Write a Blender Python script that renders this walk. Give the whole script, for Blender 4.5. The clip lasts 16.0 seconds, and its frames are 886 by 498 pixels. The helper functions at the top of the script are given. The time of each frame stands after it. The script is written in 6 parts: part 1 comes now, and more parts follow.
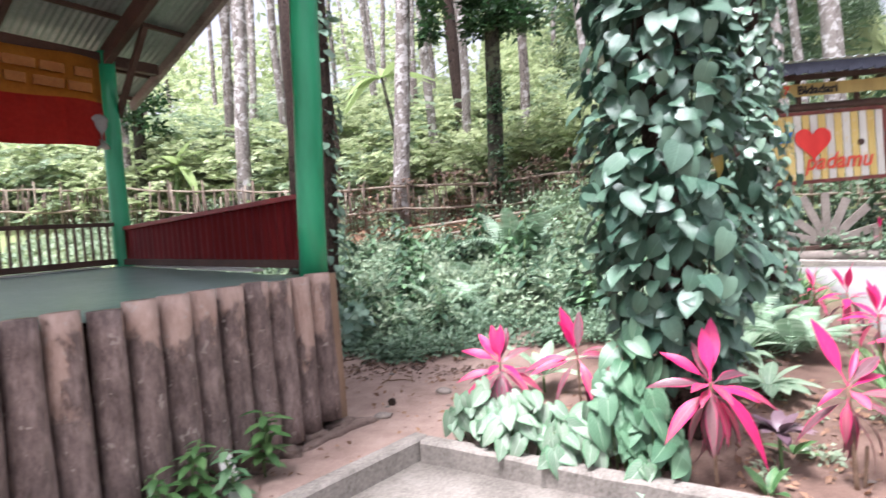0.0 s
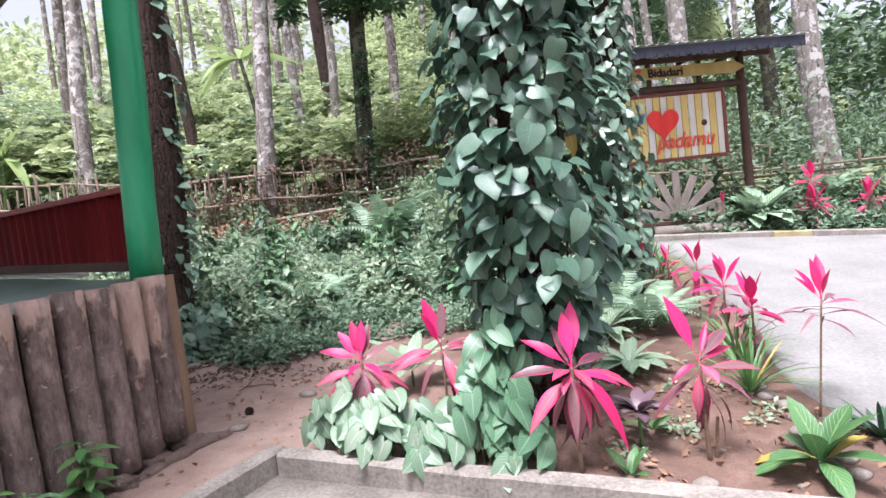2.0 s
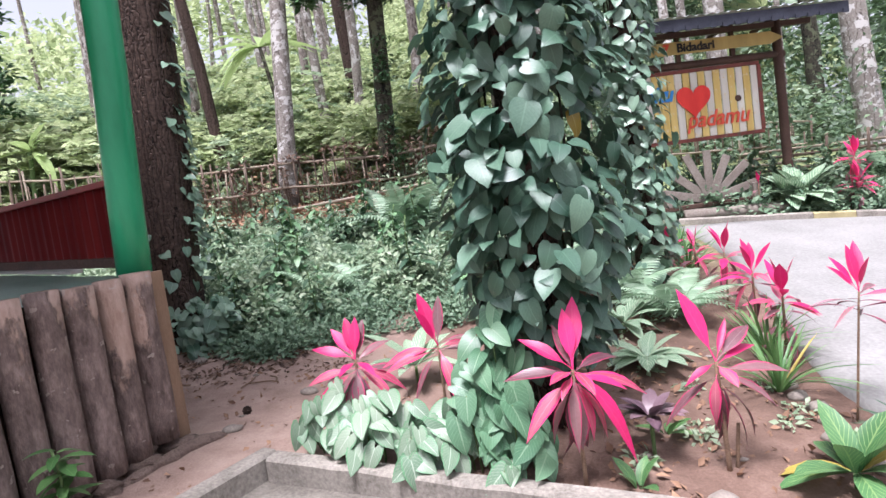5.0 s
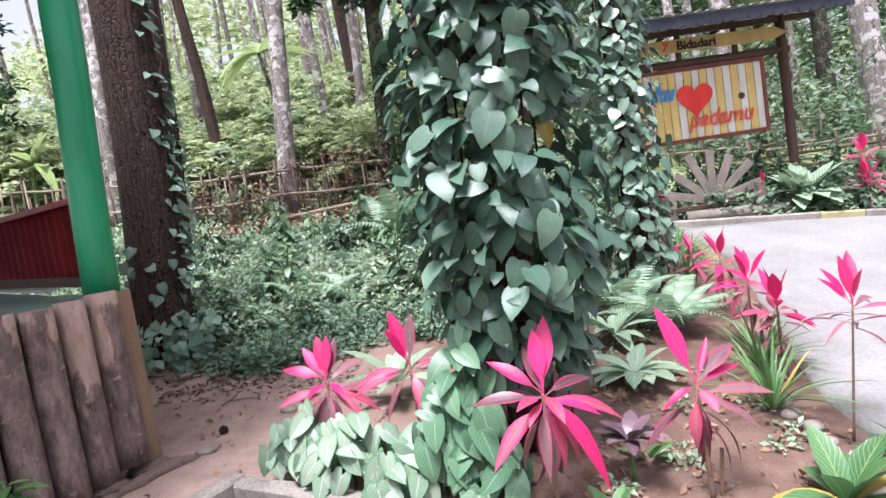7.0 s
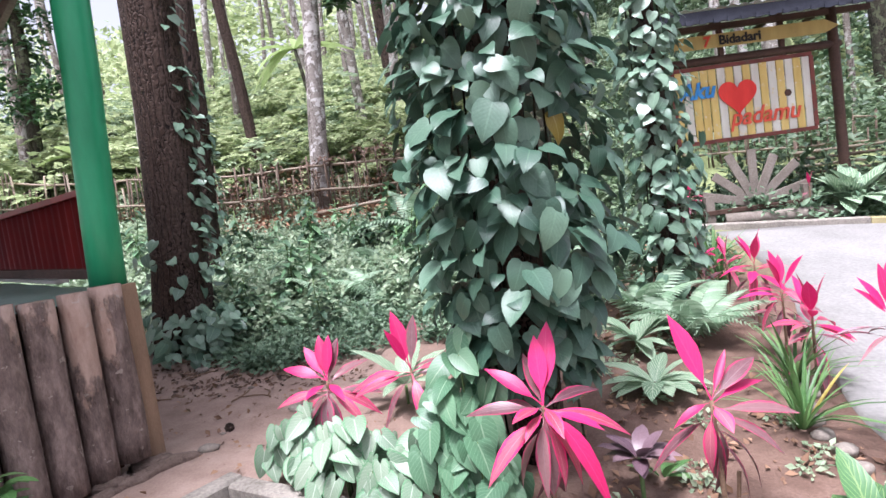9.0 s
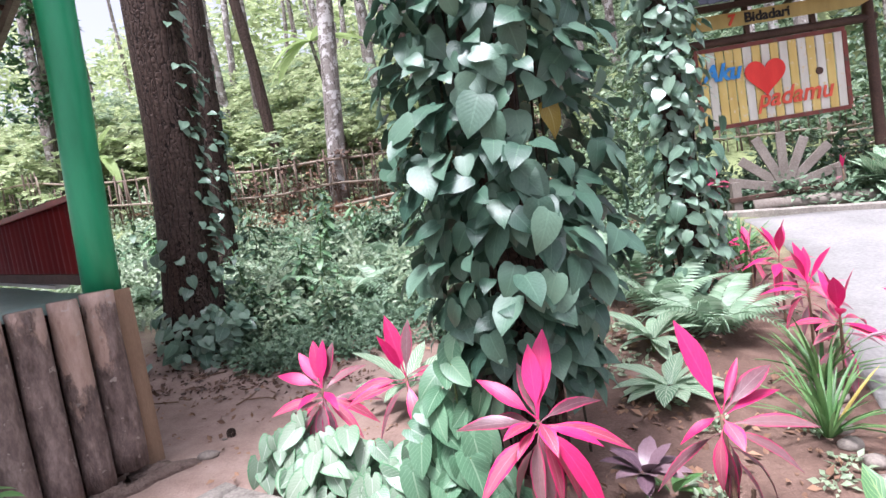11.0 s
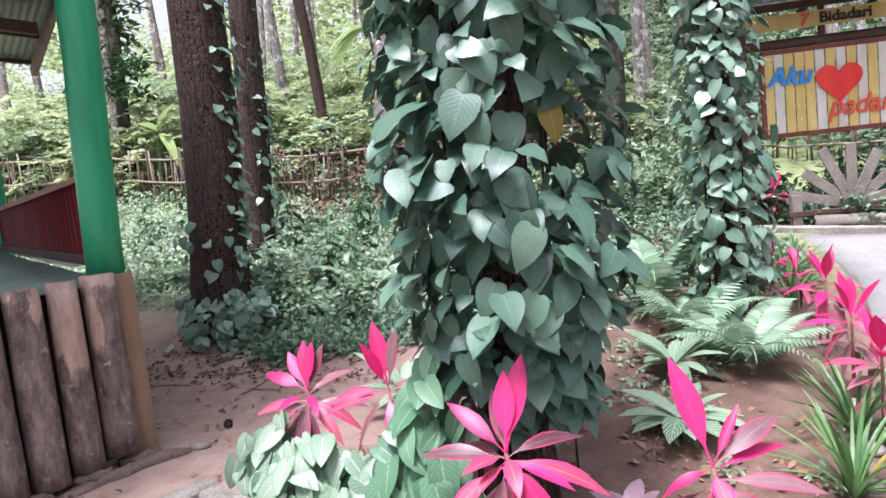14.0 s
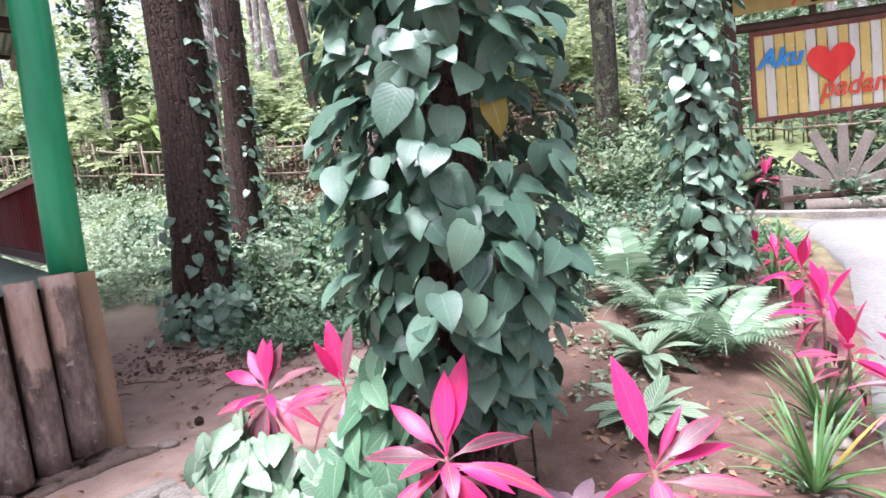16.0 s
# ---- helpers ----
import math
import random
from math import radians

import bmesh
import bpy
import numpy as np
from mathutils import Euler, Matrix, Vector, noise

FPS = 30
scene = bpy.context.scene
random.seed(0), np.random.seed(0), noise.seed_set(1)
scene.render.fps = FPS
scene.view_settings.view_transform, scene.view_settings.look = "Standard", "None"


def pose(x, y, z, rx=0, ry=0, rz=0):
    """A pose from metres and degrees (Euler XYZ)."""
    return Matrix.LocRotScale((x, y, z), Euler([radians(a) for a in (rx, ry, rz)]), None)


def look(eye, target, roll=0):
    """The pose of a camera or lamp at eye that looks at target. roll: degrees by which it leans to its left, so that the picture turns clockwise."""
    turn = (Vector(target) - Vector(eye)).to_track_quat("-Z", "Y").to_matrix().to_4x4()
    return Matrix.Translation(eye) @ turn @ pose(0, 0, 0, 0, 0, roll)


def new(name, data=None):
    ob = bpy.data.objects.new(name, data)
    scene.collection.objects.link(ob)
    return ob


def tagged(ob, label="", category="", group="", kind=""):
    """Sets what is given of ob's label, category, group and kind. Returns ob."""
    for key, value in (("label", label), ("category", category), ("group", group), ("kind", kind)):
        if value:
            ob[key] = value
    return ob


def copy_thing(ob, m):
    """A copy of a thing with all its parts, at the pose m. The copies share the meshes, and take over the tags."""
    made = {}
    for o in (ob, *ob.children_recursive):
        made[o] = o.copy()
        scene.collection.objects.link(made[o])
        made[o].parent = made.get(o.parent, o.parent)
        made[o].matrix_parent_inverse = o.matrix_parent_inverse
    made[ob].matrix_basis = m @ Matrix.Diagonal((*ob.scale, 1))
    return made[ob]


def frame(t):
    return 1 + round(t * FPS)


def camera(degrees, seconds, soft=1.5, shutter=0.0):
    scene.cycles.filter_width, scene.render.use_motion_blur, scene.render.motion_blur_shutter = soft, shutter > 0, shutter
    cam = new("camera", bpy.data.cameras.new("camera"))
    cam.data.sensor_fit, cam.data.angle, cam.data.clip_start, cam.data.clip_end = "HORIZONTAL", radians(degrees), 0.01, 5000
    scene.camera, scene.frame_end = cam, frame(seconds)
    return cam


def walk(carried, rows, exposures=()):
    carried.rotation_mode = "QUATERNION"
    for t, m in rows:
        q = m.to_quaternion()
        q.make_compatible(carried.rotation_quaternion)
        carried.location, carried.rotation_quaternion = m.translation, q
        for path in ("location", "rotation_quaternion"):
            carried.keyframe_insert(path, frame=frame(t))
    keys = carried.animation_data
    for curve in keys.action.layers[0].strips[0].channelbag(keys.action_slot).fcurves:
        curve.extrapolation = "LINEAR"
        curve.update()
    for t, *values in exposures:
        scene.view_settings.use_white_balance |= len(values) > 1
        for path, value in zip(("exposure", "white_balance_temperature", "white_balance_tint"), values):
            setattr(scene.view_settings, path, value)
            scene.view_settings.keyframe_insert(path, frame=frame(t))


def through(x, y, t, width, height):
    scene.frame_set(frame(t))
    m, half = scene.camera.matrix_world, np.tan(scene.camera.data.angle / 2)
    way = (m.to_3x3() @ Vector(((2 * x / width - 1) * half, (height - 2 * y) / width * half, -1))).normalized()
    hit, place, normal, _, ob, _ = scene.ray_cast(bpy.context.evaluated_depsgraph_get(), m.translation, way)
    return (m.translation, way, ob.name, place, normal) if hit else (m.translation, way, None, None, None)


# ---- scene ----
cam = camera(70.7, 16.0, shutter=0.5)
PATH = [
    (0, (0.437, 0.304, 1.296), (0.299, 2.299, 1.333), -4.5),
    (0.5, (0.484, 0.393, 1.298), (0.499, 2.392, 1.369), -4.1),
    (1, (0.52, 0.454, 1.297), (0.632, 2.45, 1.352), -6.9),
    (1.5, (0.586, 0.55, 1.304), (0.768, 2.541, 1.297), -7.9),
    (2, (0.628, 0.608, 1.308), (0.858, 2.594, 1.263), -7.1),
    (2.5, (0.663, 0.659, 1.31), (0.913, 2.642, 1.247), -6.5),
    (3, (0.699, 0.692, 1.302), (0.949, 2.675, 1.232), -7.4),
    (3.5, (0.753, 0.744, 1.293), (0.979, 2.73, 1.215), -8.3),
    (4, (0.789, 0.781, 1.288), (0.97, 2.771, 1.215), -8.2),
    (6.5, (1.142, 1.01, 1.349), (1.212, 3.007, 1.259), -8.6),
    (7, (1.196, 1.033, 1.354), (1.266, 3.03, 1.284), -8.9),
    (7.5, (1.255, 1.079, 1.343), (1.339, 3.074, 1.241), -9.0),
    (8, (1.276, 1.089, 1.341), (1.35, 3.085, 1.254), -8.8),
    (8.5, (1.338, 1.153, 1.319), (1.329, 3.152, 1.259), -7.6),
    (11, (1.597, 1.407, 1.359), (1.443, 3.4, 1.279), -9.0),
    (11.5, (1.632, 1.499, 1.369), (1.492, 3.489, 1.218), -7.6),
    (12, (1.654, 1.508, 1.345), (1.498, 3.494, 1.165), -8.0),
    (12.5, (1.696, 1.555, 1.344), (1.494, 3.539, 1.185), -7.4),
    (13, (1.753, 1.589, 1.349), (1.509, 3.571, 1.232), -6.1),
    (13.5, (1.856, 1.631, 1.382), (1.523, 3.602, 1.298), -6.2),
    (14, (1.927, 1.666, 1.392), (1.585, 3.635, 1.306), -5.6),
    (14.5, (2.015, 1.7, 1.39), (1.669, 3.667, 1.291), -5.8),
    (15, (2.081, 1.704, 1.406), (1.684, 3.661, 1.297), -6.4),
    (15.5, (2.134, 1.74, 1.406), (1.732, 3.696, 1.284), -6.5),
    (16, (2.187, 1.781, 1.409), (1.82, 3.743, 1.282), -6.5),
]
# the whole walk is laid level about a pivot five metres ahead
LEVEL = pose(0, 5, 0) @ pose(0, 0, 0, -3.0, 0, 0) @ pose(0, -5, 0)
walk(cam, [(t, LEVEL @ look(eye, target, roll)) for t, eye, target, roll in PATH],
     exposures=[(0, 1.72, 5950, 21), (1.5, 1.5, 5950, 21), (3, 1.38, 5950, 21), (8, 1.45, 5900, 21), (11, 1.5, 5850, 22), (13.5, 1.45, 5850, 22), (16, 1.66, 5850, 24)])

# ---- light: a bright overcast sky over a forest clearing ----
world = bpy.data.worlds.new("sky")
scene.world = world
world.use_nodes = True
_n = world.node_tree.nodes
_sky = _n.new("ShaderNodeTexSky")
_sky.sky_type = "NISHITA"
_sky.sun_disc = False
_sky.sun_elevation, _sky.sun_rotation = radians(73), radians(207)
_sky.dust_density, _sky.air_density, _sky.ozone_density = 4.5, 0.8, 0.8
_n["Background"].inputs["Strength"].default_value = 0.115
_haze = _n.new("ShaderNodeHueSaturation")
_haze.inputs["Saturation"].default_value = 0.2
world.node_tree.links.new(_sky.outputs["Color"], _haze.inputs["Color"])
world.node_tree.links.new(_haze.outputs["Color"], _n["Background"].inputs["Color"])
sun = new("sun", bpy.data.lights.new("sun", "SUN"))
sun.data.energy, sun.data.angle, sun.data.color = 3.1, radians(18), (1.0, 0.97, 0.92)
sun.matrix_world = look((-2.8, -5.5, 20), (0, 0, 0))

# ---- small helpers ----
RNG = np.random.default_rng(7)


def smooth(a, b, x):
    t = np.clip((x - a) / (b - a), 0, 1)
    return t * t * (3 - 2 * t)


def mesh_from(name, verts, faces, mat=None, uvs=None, shade=True):
    """A mesh from a vertex array and an array of equal-sided faces, with one uv per vertex if given."""
    verts = np.asarray(verts, dtype=np.float32)
    faces = np.asarray(faces, dtype=np.int32)
    me = bpy.data.meshes.new(name)
    n, k = faces.shape
    me.vertices.add(len(verts))
    me.vertices.foreach_set("co", verts.ravel())
    me.loops.add(n * k)
    me.loops.foreach_set("vertex_index", faces.ravel())
    me.polygons.add(n)
    me.polygons.foreach_set("loop_start", np.arange(n, dtype=np.int32) * k)
    me.update(calc_edges=True)
    if uvs is not None:
        layer = me.uv_layers.new(name="leaf")
        layer.data.foreach_set("uv", np.asarray(uvs, dtype=np.float32)[faces.ravel()].ravel())
    if shade:
        me.polygons.foreach_set("use_smooth", np.ones(n, dtype=bool))
    if mat is not None:
        me.materials.append(mat)
    return me


def hang(ob, parent):
    if parent is not None:
        ob.parent = parent
    return ob


def part(name, bm, material, parent=None, label="", flat=True):
    """Links a bmesh as one mesh object under a thing or part."""
    me = bpy.data.meshes.new(name)
    bm.normal_update()
    bm.to_mesh(me)
    bm.free()
    me.materials.append(material)
    if not flat:
        for p in me.polygons:
            p.use_smooth = True
    return tagged(hang(new(name, me), parent), label)


def empty(name, m, label, category, group=""):
    ob = new(name)
    ob.empty_display_size = 0.1
    ob.matrix_basis = m
    return tagged(ob, label, category, group)


def box_bm(sx, sy, sz, m=Matrix(), bevel=0.0, bm=None):
    """A box of that size, centred, at m."""
    b = bmesh.new()
    bmesh.ops.create_cube(b, size=1)
    bmesh.ops.scale(b, vec=(sx, sy, sz), verts=b.verts)
    if bevel:
        bmesh.ops.bevel(b, geom=b.edges[:], offset=bevel, segments=2, affect="EDGES", profile=0.6)
    bmesh.ops.transform(b, matrix=m, verts=b.verts)
    if bm is None:
        return b
    me = bpy.data.meshes.new("tmp")
    b.to_mesh(me)
    b.free()
    bm.from_mesh(me)
    bpy.data.meshes.remove(me)
    return bm


def beam(a, b, wide, high, bevel=0.006):
    """A squared timber between two points, as a bmesh."""
    a, b = Vector(a), Vector(b)
    d = b - a
    q = d.to_track_quat("X", "Z").to_matrix().to_4x4()
    return box_bm(d.length, wide, high, Matrix.Translation((a + b) / 2) @ q, bevel)


def tube_arrays(pts, radii, sides=14, bumps=0.0, seed=0, caps=True):
    """Vertices and quads of a tube through points, with an uneven skin."""
    pts = [Vector(p) for p in pts]
    vs, fs = [], []
    for i, p in enumerate(pts):
        d = (pts[min(i + 1, len(pts) - 1)] - pts[max(i - 1, 0)]).normalized()
        ref = Vector((1, 0, 0)) if abs(d.x) < 0.8 else Vector((0, 1, 0))
        e1 = d.cross(ref).normalized()
        e2 = d.cross(e1)
        for k in range(sides):
            a = 2 * math.pi * k / sides
            o = e1 * math.cos(a) + e2 * math.sin(a)
            r = radii[i]
            if bumps:
                r *= 1 + bumps * noise.noise(Vector((o.x * 2 + seed * 7.3, o.y * 2 + p.y, p.z * 1.8 + seed)))
            vs.append(p + o * r)
    for i in range(len(pts) - 1):
        for k in range(sides):
            k2 = (k + 1) % sides
            fs.append((i * sides + k, i * sides + k2, (i + 1) * sides + k2, (i + 1) * sides + k))
    return vs, fs


def tube(name, pts, radii, mat, parent=None, sides=14, bumps=0.0, seed=0, label=""):
    vs, fs = tube_arrays(pts, radii, sides, bumps, seed)
    bm = bmesh.new()
    bv = [bm.verts.new(v) for v in vs]
    for f in fs:
        bm.faces.new([bv[i] for i in f])
    bm.faces.new(bv[:sides][::-1])
    bm.faces.new(bv[-sides:])
    bmesh.ops.recalc_face_normals(bm, faces=bm.faces)
    return part(name, bm, mat, parent, label, flat=False)


def line(a, b, n):
    return [Vector(a).lerp(Vector(b), i / (n - 1)) for i in range(n)]


# ---- materials ----
class Nodes:
    """Short hand for building a node material."""

    def __init__(self, name):
        self.mat = bpy.data.materials.new(name)
        self.mat.use_nodes = True
        self.t = self.mat.node_tree
        self.bsdf = self.t.nodes["Principled BSDF"]
        self.out = self.t.nodes["Material Output"]

    def add(self, kind, **kw):
        n = self.t.nodes.new(kind)
        for k, v in kw.items():
            n.inputs[k.replace("_", " ")].default_value = v
        return n

    def link(self, a, b):
        self.t.links.new(a, b)

    def coords(self, which="Object"):
        return self.add("ShaderNodeTexCoord").outputs[which]

    def noise(self, scale, detail=4.0, vec=None, rough=0.6, stretch=None):
        n = self.add("ShaderNodeTexNoise", Scale=scale, Detail=detail, Roughness=rough)
        if vec is not None:
            if stretch:
                m = self.add("ShaderNodeMapping")
                m.inputs["Scale"].default_value = stretch
                self.link(vec, m.inputs["Vector"])
                vec = m.outputs["Vector"]
            self.link(vec, n.inputs["Vector"])
        return n.outputs["Fac"]

    def ramp(self, fac, stops):
        r = self.add("ShaderNodeValToRGB")
        els = r.color_ramp.elements
        while len(els) < len(stops):
            els.new(0.5)
        for e, (p, c) in zip(els, stops):
            e.position, e.color = p, (*c, 1)
        self.link(fac, r.inputs["Fac"])
        return r.outputs["Color"]

    def mix(self, fac, a, b):
        m = self.add("ShaderNodeMix")
        m.data_type = "RGBA"
        for sock, v in ((m.inputs["Factor"], fac), (m.inputs[6], a), (m.inputs[7], b)):
            if isinstance(v, (int, float)):
                sock.default_value = v
            elif isinstance(v, tuple):
                sock.default_value = (*v, 1)
            else:
                self.link(v, sock)
        return m.outputs[2]

    def math(self, op, a, b=0.0, c=0.0):
        m = self.add("ShaderNodeMath")
        m.operation = op
        for s, v in zip(m.inputs, (a, b, c)):
            if isinstance(v, (int, float)):
                s.default_value = v
            else:
                self.link(v, s)
        return m.outputs[0]

    def bump(self, height, strength=0.3, distance=0.01):
        b = self.add("ShaderNodeBump", Strength=strength, Distance=distance)
        self.link(height, b.inputs["Height"])
        self.link(b.outputs["Normal"], self.bsdf.inputs["Normal"])

    def done(self, color, rough=0.8, metal=0.0, spec=0.4):
        if isinstance(color, tuple):
            self.bsdf.inputs["Base Color"].default_value = (*color, 1)
        else:
            self.link(color, self.bsdf.inputs["Base Color"])
        if isinstance(rough, (int, float)):
            self.bsdf.inputs["Roughness"].default_value = rough
        else:
            self.link(rough, self.bsdf.inputs["Roughness"])
        self.bsdf.inputs["Metallic"].default_value = metal
        self.bsdf.inputs["Specular IOR Level"].default_value = spec
        return self.mat

    def thin(self, color, share=0.3):
        """Lets part of the light through, as leaves do."""
        tr = self.add("ShaderNodeBsdfTranslucent")
        self.link(color, tr.inputs["Color"])
        mx = self.add("ShaderNodeMixShader", Fac=share)
        self.link(self.bsdf.outputs[0], mx.inputs[1])
        self.link(tr.outputs[0], mx.inputs[2])
        self.link(mx.outputs[0], self.out.inputs["Surface"])


def mottled(name, dark, light, scale=3.0, fine=40.0, rough=0.85, bump=0.3, dist=0.01, stretch=None, spec=0.3, metal=0.0):
    """A surface mottled at two scales, with fine relief."""
    n = Nodes(name)
    co = n.coords()
    big, small = n.noise(scale, 4, co, stretch=stretch), n.noise(fine, 4, co, stretch=stretch)
    f = n.math("MULTIPLY_ADD", small, 0.5, n.math("MULTIPLY", big, 0.5))
    col = n.ramp(f, [(0.3, dark), (0.7, light)])
    n.bump(small, bump, dist)
    return n.done(col, rough, metal, spec)


def leaf_material(name, dark, light, rough=0.4, through=0.25, veins=0.35, vein_color=None, per="island", edge=None, edge_at=0.75, spec=0.5, stripes=0.0):
    """A leaf with midrib, side veins and a colour that differs from leaf to leaf."""
    n = Nodes(name)
    uv = n.add("ShaderNodeUVMap")
    uv.uv_map = "leaf"
    sep = n.add("ShaderNodeSeparateXYZ")
    n.link(uv.outputs[0], sep.inputs[0])
    u = n.math("ABSOLUTE", n.math("MULTIPLY_ADD", sep.outputs[0], 2.0, -1.0))
    v = sep.outputs[1]
    if per == "island":
        rnd = n.add("ShaderNodeNewGeometry").outputs["Random Per Island"]
    else:
        rnd = n.add("ShaderNodeObjectInfo").outputs["Random"]
    patch = n.noise(14.0, 3, n.coords())
    f = n.math("MULTIPLY_ADD", patch, 0.4, n.math("MULTIPLY", rnd, 0.6))
    col = n.ramp(f, [(0.15, dark), (0.85, light)])
    phase = n.math("SUBTRACT", n.math("MULTIPLY", v, 9.0), n.math("MULTIPLY", u, 3.2))
    saw = n.math("ABSOLUTE", n.math("SUBTRACT", n.math("FRACT", phase), 0.5))
    side = n.math("LESS_THAN", saw, 0.07)
    mid = n.math("LESS_THAN", u, 0.06)
    rib = n.math("MAXIMUM", mid, n.math("MULTIPLY", side, 0.5))
    if stripes:
        wide = n.math("LESS_THAN", saw, stripes)
        col = n.mix(n.math("MULTIPLY", wide, 0.85), col, vein_color)
        rib = mid
    if edge:
        e = n.math("GREATER_THAN", n.math("MULTIPLY_ADD", patch, 0.35, u), edge_at + 0.17)
        col = n.mix(n.math("MULTIPLY", e, 0.8), col, edge)
    if veins:
        vc = vein_color or tuple(min(1, c * 1.7 + 0.02) for c in light)
        col = n.mix(n.math("MULTIPLY", rib, veins), col, vc)
    n.bump(n.math("MULTIPLY_ADD", saw, 1.0, n.math("MULTIPLY", mid, -0.6)), 0.18, 0.004)
    n.done(col, rough, 0, spec)
    if through:
        n.thin(col, through)
    return n.mat


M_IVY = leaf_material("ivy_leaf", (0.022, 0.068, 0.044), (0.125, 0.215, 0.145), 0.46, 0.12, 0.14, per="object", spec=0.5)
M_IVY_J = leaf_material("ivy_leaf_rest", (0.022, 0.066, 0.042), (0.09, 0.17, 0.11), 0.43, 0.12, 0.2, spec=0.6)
M_IVY2 = leaf_material("climber_leaf", (0.05, 0.11, 0.07), (0.20, 0.30, 0.21), 0.36, 0.15, 0.2, spec=0.5)
M_IVY2P = leaf_material("climber_leaf_single", (0.05, 0.11, 0.07), (0.20, 0.30, 0.21), 0.36, 0.15, 0.2, per="object", spec=0.5)
M_SHRUB_P = leaf_material("dark_spike_leaf", (0.02, 0.06, 0.03), (0.07, 0.14, 0.07), 0.5, 0.1, 0.0, per="object")
M_WEED = leaf_material("weed_leaf", (0.06, 0.16, 0.07), (0.20, 0.34, 0.17), 0.45, 0.25, 0.2, per="object")
M_SYNG = leaf_material("arrowhead_leaf", (0.11, 0.19, 0.115), (0.285, 0.36, 0.26), 0.45, 0.15, 0.65, (0.44, 0.49, 0.40), per="object", edge=(0.10, 0.26, 0.12), edge_at=0.85)
M_SYNG_G = leaf_material("arrowhead_leaf_green", (0.05, 0.14, 0.07), (0.15, 0.28, 0.16), 0.42, 0.2, 0.5, (0.30, 0.42, 0.28), per="object")
M_PINK = leaf_material("cordyline_pink", (0.50, 0.010, 0.095), (0.70, 0.03, 0.18), 0.42, 0.28, 0.16, (0.78, 0.16, 0.33), per="object")
M_ROSE = leaf_material("cordyline_rose", (0.31, 0.035, 0.075), (0.48, 0.12, 0.17), 0.42, 0.22, 0.35, (0.65, 0.32, 0.36), per="object", edge=(0.70, 0.02, 0.16), edge_at=0.7)
M_MAROON = leaf_material("cordyline_maroon", (0.075, 0.025, 0.036), (0.25, 0.125, 0.13), 0.38, 0.1, 0.3, (0.26, 0.2, 0.2), per="object", edge=(0.42, 0.02, 0.10), edge_at=0.8)
M_STRIPE = leaf_material("striped_leaf", (0.03, 0.10, 0.03), (0.08, 0.19, 0.07), 0.4, 0.2, 0.6, (0.24, 0.35, 0.13), per="object", stripes=0.06)
M_YELLOW = leaf_material("yellowed_leaf", (0.28, 0.21, 0.03), (0.42, 0.33, 0.07), 0.45, 0.25, 0.3, (0.7, 0.65, 0.3), per="object")
M_GREY = leaf_material("silver_green_leaf", (0.10, 0.20, 0.11), (0.26, 0.38, 0.24), 0.45, 0.2, 0.6, (0.48, 0.55, 0.40), per="object", stripes=0.14)
M_PURPLE = leaf_material("purple_leaf", (0.06, 0.03, 0.045), (0.24, 0.16, 0.18), 0.4, 0.05, 0.3, (0.2, 0.12, 0.14), per="object")
M_STRAP = leaf_material("strap_leaf", (0.05, 0.14, 0.04), (0.16, 0.29, 0.10), 0.4, 0.25, 0.25, per="object")
M_FERN = leaf_material("fern_leaf", (0.14, 0.25, 0.14), (0.36, 0.47, 0.33), 0.5, 0.3, 0.2)
M_SHRUB = leaf_material("undergrowth_leaf", (0.06, 0.125, 0.07), (0.23, 0.33, 0.205), 0.5, 0.3, 0.0)
M_SHRUB2 = leaf_material("undergrowth_pale_leaf", (0.14, 0.22, 0.12), (0.40, 0.48, 0.32), 0.5, 0.35, 0.0)
# painted sunlight on the slope, painted shade behind the yard, as two leaf colours
M_BRIGHT = leaf_material("sun_tinted_forest_leaf", (0.17, 0.24, 0.10), (0.56, 0.62, 0.36), 0.55, 0.45, 0.0)
M_SHADED = leaf_material("shade_tinted_forest_leaf", (0.025, 0.06, 0.028), (0.13, 0.20, 0.10), 0.5, 0.2, 0.0)
M_MID = leaf_material("forest_leaf", (0.05, 0.10, 0.045), (0.22, 0.30, 0.16), 0.5, 0.3, 0.0)
M_DARKLEAF = leaf_material("dark_tree_leaf", (0.012, 0.045, 0.015), (0.06, 0.14, 0.05), 0.45, 0.2, 0.0)
M_DRY = leaf_material("dry_leaf", (0.035, 0.018, 0.012), (0.16, 0.09, 0.055), 0.8, 0.1, 0.0)
M_LITTER = leaf_material("leaf_litter", (0.10, 0.05, 0.03), (0.34, 0.20, 0.12), 0.85, 0.05, 0.0)
M_BANANA = leaf_material("broad_bright_leaf", (0.20, 0.32, 0.09), (0.40, 0.50, 0.22), 0.4, 0.35, 0.4, (0.6, 0.68, 0.35))

M_STEM = mottled("green_stem", (0.05, 0.10, 0.03), (0.14, 0.20, 0.08), 8, 60)
M_STEM_B = mottled("woody_stem", (0.10, 0.06, 0.04), (0.26, 0.17, 0.11), 10, 90)
M_BAMBOO = mottled("weathered_bamboo", (0.14, 0.105, 0.075), (0.34, 0.28, 0.21), 3, 50, 0.6)
M_BAMBOO_D = mottled("dark_bamboo", (0.05, 0.035, 0.025), (0.16, 0.11, 0.08), 3, 50, 0.7)
M_WOOD = mottled("grey_weathered_wood", (0.10, 0.08, 0.065), (0.28, 0.245, 0.21), 2.5, 45, 0.85, 0.5, 0.006, (1, 1, 1))
